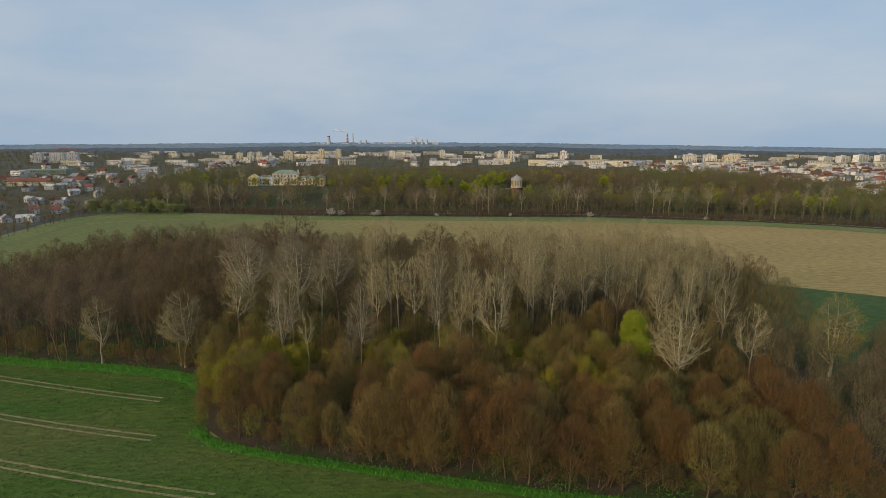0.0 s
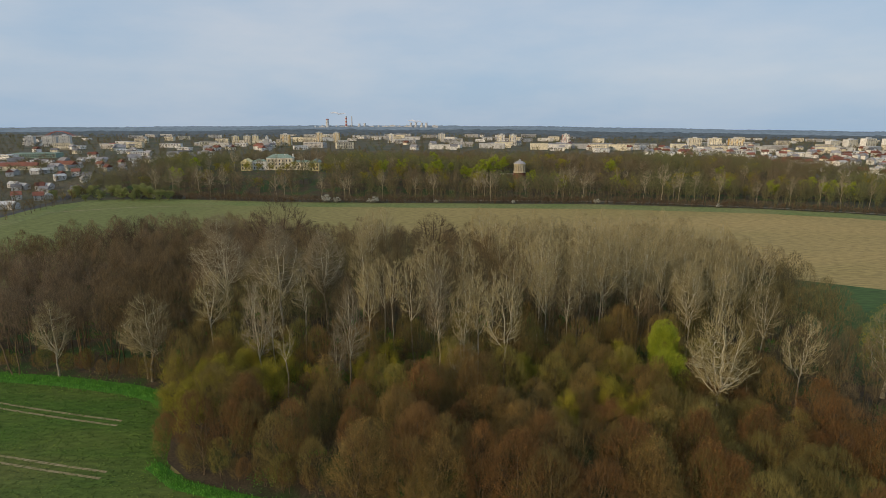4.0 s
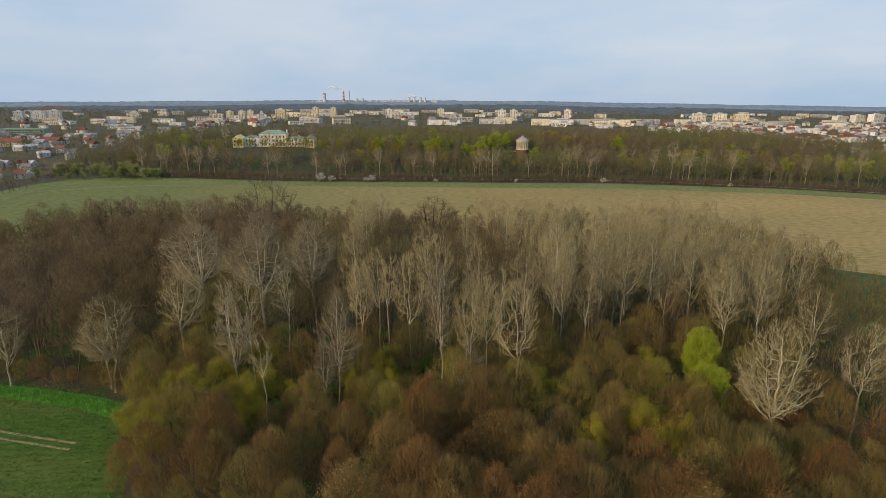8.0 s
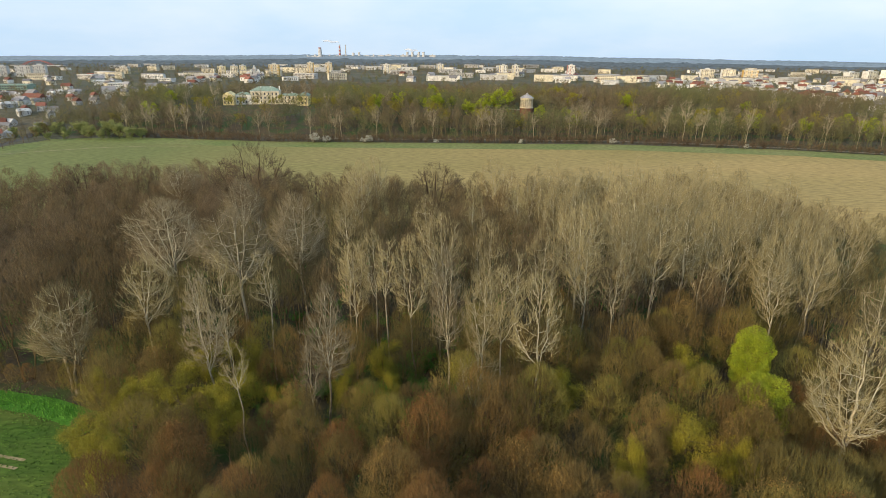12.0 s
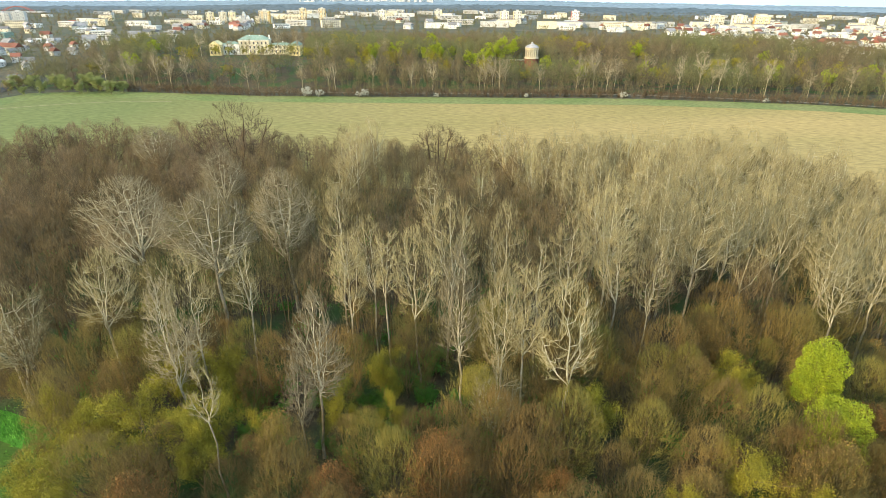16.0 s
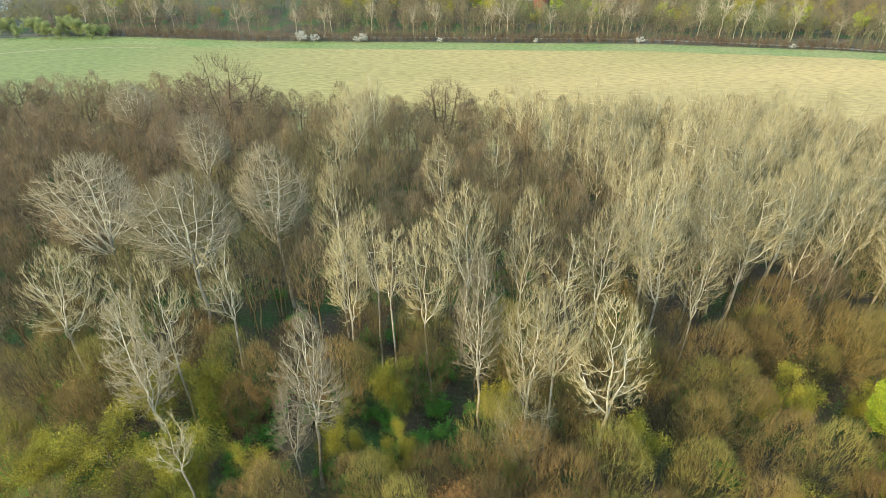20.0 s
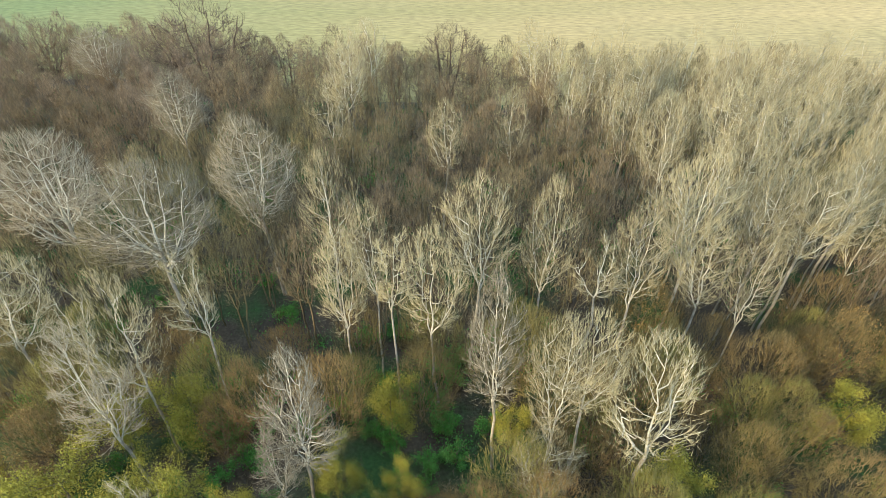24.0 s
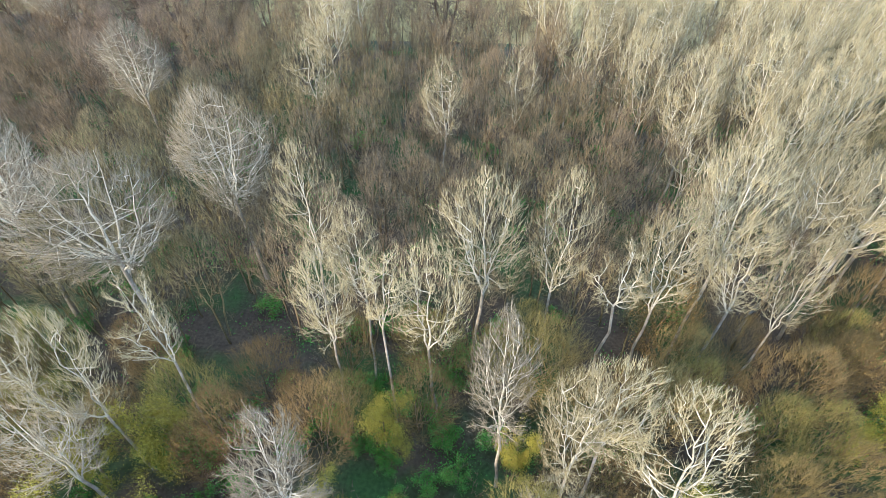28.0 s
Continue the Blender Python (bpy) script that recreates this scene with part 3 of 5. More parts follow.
WOOD = [(-57, 126), (-50, 107), (-44, 102), (-32, 98), (-11, 93), (21, 86), (44, 83), (75, 79), (110, 76), (135, 82), (132, 110), (114, 136),
        (105, 150), (108, 170), (117, 200), (112, 225), (95, 236), (60, 240), (20, 247), (-40, 250), (-80, 268), (-140, 266), (-156, 235),
        (-163, 195), (-200, 163), (-205, 150), (-124, 145), (-106, 142), (-90, 140), (-72, 136), (-64, 134)]
FIELD = [(-700, -400), (700, -400), (700, 140), (420, 300), (330, 360), (280, 398), (225, 418), (121, 436), (0, 437), (-130, 440), (-230, 456), (-279, 449), (-283, 398),
         (-277, 367), (-268, 329), (-258, 240), (-250, 120), (-300, -100)]
sheet("field", FIELD, 0.02, M_FIELD, "wide arable field of young crop on pale sandy soil")
sheet("near_field", [(-246, 146), (-205, 150), (-124, 146), (-72, 137), (-56, 127), (-48, 104), (-11, 94), (44, 84), (135, 80), (200, 60), (200, -300), (-290, -300), (-295, -100)], 0.04, M_CROP,
      "green field of low spring crop with wheel tracks")
margin = [(-262, 300), (-270, 340), (-276, 380), (-275, 420), (-262, 442), (-230, 448), (-130, 432), (0, 429), (121, 427), (225, 409), (280, 388), (335, 352), (425, 292)]
tagged(new("field_margin", mesh_of("field_margin", *ribbon(margin, 24, 0.06), M_MEADOW)), "greener margin of the far field", "field", kind="structure")
sheet("east_field", [(105, 150), (108, 170), (118, 200), (128, 236), (175, 211), (300, 142), (420, 70), (420, -50), (200, 20), (135, 80), (132, 110), (114, 136)], 0.045, M_CROP_DARK, "dark green strip of winter crop beside the wood")
sheet("wood_floor", WOOD, 0.08, M_LITTER, "brown leaf litter with patches of green herbs", "wood floor")


def verge(name, line, width, label):
    tagged(new(name, mesh_of(name, *ribbon(line, width, 0.10), M_GRASS)), label, "grass verge", kind="structure")


VERGE_A = [(-204, 148), (-124, 143.5), (-106, 140.5), (-90, 138.5), (-72, 134.5), (-63, 131), (-57, 125)]
VERGE_B = [(-52, 106), (-45, 100.5), (-32, 96.5), (-11, 91.5), (21, 84.5), (44, 81.5), (75, 77.5), (110, 74.5)]
verge("verge_1", VERGE_A, 4.8, "lush bright green grass verge along the wood")
verge("verge_2", VERGE_B, 2.6, "lush bright green grass verge below the wood edge")
B = Branches(5)
for line, wd in ((VERGE_A, 2.3), (VERGE_B, 1.2)):
    for (x0, y0), (x1, y1) in zip(line, line[1:]):
        n = int(math.hypot(x1 - x0, y1 - y0) * 22)
        s = B.rng.uniform(0, 1, (n, 1))
        p = np.hstack([np.array([[x0, y0]]) + s * np.array([[x1 - x0, y1 - y0]]) + B.rng.normal(size=(n, 2)) * wd * 0.6, np.full((n, 1), 0.1)])
        B.spikes(p, B.rng.normal(size=(n, 3)) * (0.25, 0.25, 0.05) + (0, 0, 0.6), 0.09)
tagged(new("grass", tri_mesh("grass", *B.twigs(), M_BLADE)), "long bright green grass at the edge of the wood", "grass", kind="stuff")

for (a, b), off in (((( -230, 160), (-66, 120)), 1), (((-220, 140), (-59, 103)), 1), (((-210, 122), (-39, 84)), 1)):
    for k in (-0.9, 0.9):
        line = [(a[0] + (b[0] - a[0]) * i / 14, a[1] + (b[1] - a[1]) * i / 14 + k + 0.4 * math.sin(i * 0.9)) for i in range(15)]
        tagged(new("wheel_track", mesh_of("wheel_track", *ribbon(line, 0.55, 0.06), M_SOIL)), "pale dry wheel track worn into the green crop", "wheel track", kind="structure")
# low crop plants in drilled rows
B = Branches(6)
m = 90000
along, row = B.rng.uniform(0, 1, m), B.rng.integers(0, 190, m)
p = np.stack([-150 + 230 * along, 152 - 40 * along - 0.55 * row + B.rng.normal(size=m) * 0.09, np.full(m, 0.04)], 1)
edge = np.interp(p[:, 0], [-150, -72, -56, -48, -11, 44, 90], [146, 133, 121, 99, 90, 80, 74])
p = p[p[:, 1] < edge]
B.spikes(p, B.rng.normal(size=(len(p), 3)) * (0.16, 0.12, 0.02) + (0, 0, 0.13), 0.13)
tagged(new("crop_plants", tri_mesh("crop_plants", *B.twigs(), M_TUFT)), "low green crop plants in drilled rows", "crop", kind="stuff")
# patches of green herbs under the trees
B = Branches(8)
for x, y in scatter(WOOD, 9.0, 77):
    n = int(B.rng.uniform(0, 1) ** 2.2 * 420)
    if n > 20:
        s = B.rng.uniform(0.7, 2.2)
        p = np.stack([B.rng.normal(size=n) * s * 1.3 + x, B.rng.normal(size=n) * s + y, B.rng.uniform(0.1, 0.55, n)], 1)
        B.leaves(p, 0.15)
tagged(new("herbs", tri_mesh("herbs", *B.foliage(), M_LEAF_GREEN)), "patches of fresh green herbs on the wood floor", "herbs", kind="stuff")
track = [(-270, 385), (-250, 398), (-225, 412), (-195, 420), (-170, 420)]
tagged(new("field_path", mesh_of("field_path", *ribbon(track, 1.6, 0.08), M_SOIL)), "pale footpath trodden across the field corner", "path", kind="structure")
lane = [(-260, 480), (-200, 474), (-130, 462), (-60, 458), (0, 458), (60, 458), (121, 456), (180, 444), (240, 426), (300, 400), (360, 362)]
tagged(new("park_lane", mesh_of("park_lane", *ribbon(lane, 4.0, 0.08), M_PATH)), "pale gravel lane between hedge and park", "path", kind="structure")
road = [(-262, 180), (-276, 300), (-288, 380), (-300, 450), (-330, 560), (-380, 700)]
tagged(new("road", mesh_of("road", *ribbon(road, 6.0, 0.09), M_ASPHALT)), "narrow asphalt road beside the field", "road", kind="structure")

# ---- the wood: tall pale poplars ----
def poplar_kind(seed, h, r, fork, label, tint=None, **kw):
    kit = tree_kind("poplar", fork_tree(seed, h, r, fork, **kw), M_BARK_PALE, tint or M_TWIG_PALE, label, group="bare poplars in the wood")
    kit["parts"][0][1].materials[0] = M_BARK_STEM
    return kit


VASE = [poplar_kind(400 + i, 30, 5, (0.46, 0.5, 0.42, 0.48, 0.54)[i], "tall bare poplar with a forked pale trunk and upswept branches", mains=(3, 4, 3, 4, 4)[i], side=10, twigs=8, fine=4, hairs=0, shell=500, stray=0.33, thick=0.2, twig=0.036, widest=0.56) for i in range(5)]
ROUND = [poplar_kind(420 + i, 32, 7.4, (0.56, 0.6, 0.52)[i], "broad bare white poplar with a rounded silvery crown", tint=M_TWIG_GREY, mains=11, side=8, twigs=7, fine=4, hairs=0, shell=800, stray=0.36, thick=0.28, twig=0.036, widest=0.5, rise=0.45) for i in range(3)]
SPIRE = [poplar_kind(440 + i, 29, 4.2, (0.36, 0.42)[i], "bare poplar with a tall narrow silvery crown", mains=4, tint=M_TWIG_GREY, side=12, twigs=8, fine=4, hairs=0, shell=400, stray=0.36, thick=0.18, twig=0.034, widest=0.36, open_angle=0.7) for i in range(2)]
SLIM = [poplar_kind(450 + i, 28, 4.0, (0.34, 0.38, 0.3, 0.42)[i], "slender bare poplar standing in a dense pale stand", mains=3, side=9, twigs=6, fine=3, hairs=0, shell=420, thick=0.15, twig=0.036, widest=0.6, rise=0.8, stray=0.27) for i in range(4)]
LIGHT = [poplar_kind(460 + i, 28, 3.0, (0.64, 0.58)[i], "thin bare poplar with a long clean stem and a small crown", mains=3, side=8, twigs=7, fine=4, hairs=1, thick=0.14, twig=0.034, widest=0.55) for i in range(2)]
GOLDEN = [poplar_kind(470 + i, 28, 7.0, (0.34, 0.47)[i], "spreading bare poplar with thick pale limbs catching the sun", mains=9, side=9, twigs=8, fine=4, hairs=0, shell=500, stray=0.4, thick=0.34, twig=0.04, widest=0.48, rise=0.45) for i in range(2)]
HEIGHTS = dict(v=30, r=32, s=29, l=28, g=28)
WIDTHS = dict(v=5, r=7.4, s=4.2, l=3.0, g=7.0)
KINDS = dict(v=VASE, r=ROUND, s=SPIRE, l=LIGHT, g=GOLDEN)
rnd = random.Random(7)
# x, y, height, crown radius, form
OUTER = [(-57.5, 158.1, 33.0, 8.2, "r"), (-40.5, 150.0, 33.5, 8.2, "r"), (-32.2, 164.9, 32.5, 7.4, "r"), (-20.5, 153.0, 34.0, 4.6, "v"), (-54.0, 140.0, 27.5, 5.4, "v"), (-43.2, 134.4, 28.0, 3.0, "l"),
         (-39.3, 130.8, 28.0, 4.6, "s"), (-38.2, 135.5, 30.0, 4.2, "v"), (-31.8, 138.3, 30.0, 3.4, "l"), (-20.1, 127.2, 27.5, 5.0, "s"), (-22.0, 126.0, 20.0, 3.0, "s"), (-30.3, 118.1, 23.0, 2.4, "l")]
CENTRE = [(-18.0, 143.1, 29.0, 3.8, "v"), (-11.6, 141.0, 31.5, 3.2, "l"), (-14.5, 147.0, 30.0, 3.6, "v"), (-6.8, 141.5, 31.0, 4.4, "v"), (-2.4, 149.1, 33.0, 5.4, "v"), (6.8, 150.3, 31.3, 4.2, "v"),
          (17.2, 147.1, 31.3, 4.4, "v"), (24.9, 146.6, 28.0, 4.6, "v"), (30.0, 145.4, 27.5, 3.4, "v"), (24.1, 150.9, 34.0, 5.4, "v"), (12.4, 145.4, 27.0, 3.8, "l"), (5.9, 189.8, 28.0, 4.0, "v"),
          (-0.3, 133.5, 31.0, 4.3, "s"), (4.5, 128.8, 30.0, 4.0, "v"), (7.9, 130.2, 29.5, 4.0, "v"), (12.4, 126.3, 29.5, 5.6, "v"), (3.8, 126.6, 18.5, 3.9, "g"), (-6.1, 180.9, 28.0, 4.2, "v")]
EDGE = [(50.5, 110.5, 29.0, 6.2, "g"), (71.3, 120.0, 24.5, 4.4, "v"), (-68.8, 138.6, 22.5, 7.0, "g"), (-70.5, 140.0, 16.0, 5.0, "g"), (-92.5, 141.0, 20.0, 4.8, "g"), (59.1, 143.1, 27.0, 4.6, "v"),
        (61.5, 149.0, 28.0, 4.4, "v"), (68.7, 146.9, 27.0, 4.6, "v"), (71.9, 136.5, 26.0, 4.4, "v")]
BACK = [(-87.4, 230.4, 26.0, 7.5, "r"), (-53.6, 189.9, 30.0, 6.2, "r"), (-27.8, 192.6, 28.0, 4.8, "v"), (-26.1, 217.6, 30.0, 5.2, "v"), (-25.1, 204.3, 30.0, 5.4, "v"), (-22.5, 224.8, 30.0, 5.6, "v"),
        (14.5, 223.9, 30.0, 5.2, "v"), (17.1, 215.1, 30.0, 5.0, "v"), (23.8, 208.0, 30.0, 5.2, "v"), (32.8, 204.4, 30.0, 5.0, "v"), (30.1, 178.4, 31.0, 5.2, "v"), (41.6, 182.0, 31.0, 5.2, "v")]
STANDING = [(30.1, 160.0, 31.5, 5.2, "v"), (35.0, 154.6, 31.5, 5.2, "v"), (40.2, 153.3, 32.0, 5.4, "v"), (48.1, 158.8, 32.0, 5.4, "v"), (50.1, 180.6, 31.0, 5.2, "v"), (60.6, 171.7, 31.0, 5.0, "v"),
            (63.8, 207.4, 31.0, 5.2, "v"), (64.4, 189.0, 31.0, 5.2, "v"), (66.2, 156.2, 30.0, 5.2, "v"), (68.0, 167.3, 31.0, 5.2, "v"), (75.0, 177.3, 31.0, 5.2, "v"), (77.6, 165.8, 30.0, 5.0, "v")]
budding = fork_tree(36, 27, 7.4, 0.3, mains=9, side=9, twigs=7, fine=4, hairs=0, shell=500, thick=0.36, twig=0.042, widest=0.48, rise=0.45)
ends = np.concatenate([q[3::4] for q in budding.tv])
budding.leaves(ends[budding.rng.integers(0, len(ends), 5200)] + budding.rng.normal(size=(5200, 3)) * 0.25, 0.12)
BUDDING = tree_kind("poplar", budding, M_BARK_PALE, M_TWIG_PALE, "broad poplar hazed with yellow-green buds at the wood edge", leaf=M_LEAF_YELLOW)
heroes = []
turns = dict.fromkeys(KINDS, 0)
for spots in (OUTER, CENTRE, EDGE, BACK, STANDING):
    for x, y, h, r, form in spots:
        kit = KINDS[form][turns[form] % len(KINDS[form])]
        turns[form] += 1
        s = h / HEIGHTS[form]
        plant(kit, x, y, s, rnd.uniform(0, 360), r / (WIDTHS[form] * s), (rnd.uniform(-2, 2), rnd.uniform(-2, 2)))
        heroes.append((x, y, 1.5))
plant(BUDDING, 99.0, 132.0, 0.86, 40, 1.2)
heroes.append((97.0, 128.0, 7.5))

STAND = [(28, 158), (60, 146), (84, 154), (96, 185), (94, 215), (62, 226), (22, 224), (14, 205), (26, 182)]
for x, y in scatter(STAND, 7.6, 17, heroes):
    s = rnd.uniform(0.92, 1.12)
    plant(rnd.choice(SLIM), x, y, s, rnd.uniform(0, 360), rnd.uniform(0.8, 1.2), (rnd.uniform(-2, 2), rnd.uniform(-2, 2)))
    heroes.append((x, y, 1.6))

# ---- the wood: trees in new leaf ----
def leaf_dome(seed, height, radius, base, lobes, leaves, size):
    """A tree in full fresh leaf: rounded lobes of foliage over a branching frame."""
    B = grow(seed, height * 0.9, radius * 0.8, 0.2, 9, 4, 4, 0, thick=0.14, twig=0.025)
    rng = B.rng
    mid, half = height * (1 + base) / 2, height * (1 - base) / 2
    for i in range(lobes):
        up, az = -0.75 + 1.7 * (i + 0.5) / lobes, i * 2.4 + rng.uniform(-0.3, 0.3)
        out = radius * 0.62 * math.sqrt(max(1 - up * up, 0.03))
        r = radius * rng.uniform(0.34, 0.5)
        d = rng.normal(size=(leaves // lobes, 3))
        d /= np.linalg.norm(d, axis=1, keepdims=True)
        c = np.array([math.cos(az) * out, math.sin(az) * out, mid + half * 0.78 * up])
        B.leaves(c + d * r * rng.uniform(0.72, 1.05, (len(d), 1)) * (1, 1, 0.9), size)
    return B


FRESH = [tree_kind("maple", leaf_dome(60 + i, 20, (3.4, 4.3)[i], (0.42, 0.25)[i], 26, 26000, 0.095), M_BARK_BROWN, M_TWIG_OLIVE, "maple in fresh yellow-green leaf", leaf=M_LEAF_BRIGHT) for i in range(2)]
OLIVE = [tree_kind("young_maple", leafed(70 + i, 10, 4.4, 0.08, 400, 40, 0.078, 0.95), M_BARK_BROWN, M_TWIG_OLIVE, "small budding maple in olive-yellow leaf", leaf=M_LEAF_YELLOW,
                   group="budding maples in the wood") for i in range(3)]
ELDER = [tree_kind("elder_bush", leafed(80 + i, 3.4, 2.0, 0.05, 90, 22, 0.10, 0.5), M_BARK_BROWN, M_TWIG_OLIVE, "low green elder bush under the trees", category="bush", leaf=M_LEAF_GREEN,
                   group="elder bushes") for i in range(3)]
# x, y, crown middle, radius
BRIGHT_SPOTS = [(46.0, 126.5, 1.04), (45.0, 119.8, 0.86)]
OLIVE_SPOTS = [(-42.3, 133.3, 8.5, 3.6), (-35.7, 137.0, 8.0, 4.3), (-43.0, 124.5, 9.0, 5.0), (-34.0, 120.0, 8.0, 3.8), (-17.5, 128.0, 7.5, 3.0), (-10.7, 126.0, 7.0, 2.4), (17.5, 127.0, 8.0, 4.0), (40.0, 135.5, 8.0, 4.4),
               (1.5, 134.0, 7.0, 2.2), (-58.3, 129.0, 6.0, 3.2), (-12.4, 137.0, 7.5, 3.2), (32.7, 114.7, 9.0, 4.2), (36.4, 110.0, 8.0, 2.8), (-47.8, 112.0, 8.0, 3.6), (-34.5, 125.5, 8.5, 4.0), (22.5, 109.3, 8.0, 3.0),
               (50.6, 133.0, 8.0, 3.2), (-51.5, 117.0, 7.0, 3.8), (-50.5, 124.0, 7.0, 3.8), (-26.0, 124.0, 7.0, 2.8)]
ELDER_SPOTS = [(-8, 133, 2), (-41, 151, 2), (-42, 190, 2.6), (-21, 198, 2.6), (-11, 143, 2.2), (-20, 141, 2), (4, 128, 2), (-3, 150, 2), (20, 143, 2.2), (-30, 158, 2.2), (-16, 165, 2), (12, 172, 2.2),
               (-55, 178, 2.4), (30, 140, 2), (-60, 140, 2.4), (-26, 181, 2.2), (3, 195, 2.4), (44, 139, 2.2)]
for i, (x, y, scale) in enumerate(BRIGHT_SPOTS):
    plant(FRESH[i % 2], x, y, scale, 70 * i, (0.9, 1.1)[i])
    heroes.append((x, y, 3.0))
for i, (x, y, zc, r) in enumerate(OLIVE_SPOTS):
    s = (zc + 5.0) / 10
    plant(OLIVE[i % 3], x, y, s, rnd.uniform(0, 360), r / (4.4 * s))
    heroes.append((x, y - 1.0, 4.4))
for i, (x, y, r) in enumerate(ELDER_SPOTS + [(rnd.uniform(-40, 6) if q < 40 else rnd.uniform(-62, 48), rnd.uniform(126, 152) if q < 40 else rnd.uniform(124, 205), rnd.uniform(1.2, 2.2)) for q in range(80)]):
    plant(ELDER[i % 3], x, y, r / 2.0, rnd.uniform(0, 360))

# ---- the wood: brown budding trees ----
BROWN_B = [fork_tree(100 + i, 15, (4.4, 4.6, 4.2, 4.4, 4.1, 3.8, 4.4, 4.6)[i], (0.2, 0.12, 0.24, 0.08, 0.14, 0.26, 0.16, 0.3)[i], mains=(7, 4, 7, 3, 4, 7, 4, 8)[i], side=6, twigs=5, fine=3, hairs=0, shell=1500, thick=(0.13, 0.1, 0.13, 0.08, 0.1, 0.12, 0.1, 0.14)[i],
                     twig=0.026, widest=(0.6, 0.62, 0.58, 0.62, 0.6, 0.6, 0.56, 0.5)[i], rise=0.7, stems=(1, 2, 1, 3, 2, 1, 2, 1)[i], stray=0.3, solid=False) for i in range(8)]
for b in BROWN_B[6:]:
    ends = np.concatenate([q[3::4] for q in b.tv])
    b.leaves(ends[b.rng.integers(0, len(ends), 2600)] + b.rng.normal(size=(2600, 3)) * 0.16, 0.085)
TALL_B = [fork_tree(110 + i, 20, 3.9, (0.42, 0.34, 0.46, 0.38, 0.44)[i], mains=(5, 3, 6, 3, 5)[i], side=5, twigs=4, fine=2, hairs=0, shell=420, thick=0.15, twig=0.042, widest=0.58, rise=0.7, stems=(1, 2, 1, 2, 1)[i], stray=0.3, solid=False) for i in range(5)]
BROWN = [tree_kind("budding_tree", b, M_BARK_BROWN, (M_TWIG_BROWN, M_TWIG_BROWN, M_TWIG_RED, M_TWIG_BROWN, M_TWIG_OLIVE, M_TWIG_BROWN, M_TWIG_BROWN, M_TWIG_RED)[i],
                   ("brown hornbeam with bare budding twigs", "many-stemmed brown budding tree", "hornbeam with reddish-brown budding twigs", "coppiced brown tree with bare twigs",
                    "young tree with olive budding twigs", "slim brown tree with bare twigs", "many-stemmed tree speckled with brown buds", "round-crowned tree speckled with rust-brown buds")[i],
                   leaf=(None, None, None, None, None, None, M_BUD, M_BUD_RUST)[i], group="brown trees in the wood") for i, b in enumerate(BROWN_B)]
OAK_B = [fork_tree(120 + i, 18, 7.6, 0.22, mains=7, side=9, twigs=6, fine=3, hairs=1, shell=500, thick=0.46, twig=0.032, widest=0.5, rise=0.2) for i in range(2)]
OAKS = [tree_kind("oak", b, M_TWIG_DARK, M_TWIG_DARK, "dark bare oak at the edge of the wood", group="dark oaks") for b in OAK_B]
for x, y, s in ((-66, 238, 1.62), (-4, 236, 1.3), (-58, 246, 1.0), (-82, 258, 1.05), (-46, 240, 1.0), (-118, 255, 1.1), (-105, 258, 1.0), (-132, 250, 1.1), (-146, 226, 1.05), (88, 222, 0.95),
                (100, 222, 0.95), (108, 205, 0.9), (103, 196, 0.9), (-128, 232, 1.0), (80, 228, 1.0)):
    plant(OAKS[rnd.randrange(2)], x, y, s * 1.12, rnd.uniform(0, 360), rnd.uniform(0.95, 1.15))
    heroes.append((x, y, 5.0))
for x, y, s in ((47.5, 106.0, 1.0), (51.0, 105.0, 0.95), (54.5, 107.5, 0.9), (42.0, 114.5, 0.95), (46.0, 114.8, 1.0), (49.5, 116.0, 0.95), (50.0, 121.5, 0.95)):
    plant(BROWN[rnd.choice((0, 1, 6, 7))], x, y, s, rnd.uniform(0, 360), 1.1)
    heroes.append((x, y, 2.5))
near, rest = [], []
for x, y in scatter(WOOD, 5.4, 11, heroes):
    if -34 < x < 3 and 127 < y < 152 and rnd.random() < 0.35:
        continue
    (near if (-62 < x < 70 and y < 150) else rest).append((x, y))
rnd.shuffle(near)
rest += near[300:]
for x, y in near[:300]:
    front = y < 116
    plant(BROWN[rnd.choice((0, 1, 2, 2, 3, 5, 1, 6, 7, 7) if front else (0, 0, 1, 4, 1, 3, 4, 5, 6, 3))], x, y, rnd.uniform(0.74, 1.2) if front else rnd.uniform(0.74, 1.16), rnd.uniform(0, 360), rnd.uniform(0.85, 1.25), (rnd.uniform(-5, 5), rnd.uniform(-5, 5)))
rest = [(x, y, rnd.uniform(0.8, 1.12) * (0.82 if y < 150 and x > -62 else 1.0), rnd.uniform(0, 6.28), rnd.randrange(5)) for x, y in rest]
mass("wood_trees", [all_of(b) for b in TALL_B], [q for q in rest if q[0] > -62], M_WOOD_MASS, "dense brown budding trees filling the wood", "trees")
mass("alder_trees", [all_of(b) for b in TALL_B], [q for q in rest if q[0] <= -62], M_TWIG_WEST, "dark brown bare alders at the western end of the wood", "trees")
FRONT = [(-200, 154), (-124, 148), (-106, 144.5), (-90, 142.5), (-72, 138.5), (-64, 136), (-58, 131), (-56, 120), (-51, 107), (-44, 103), (-32, 99), (-11, 94), (21, 87), (44, 84), (75, 80)]
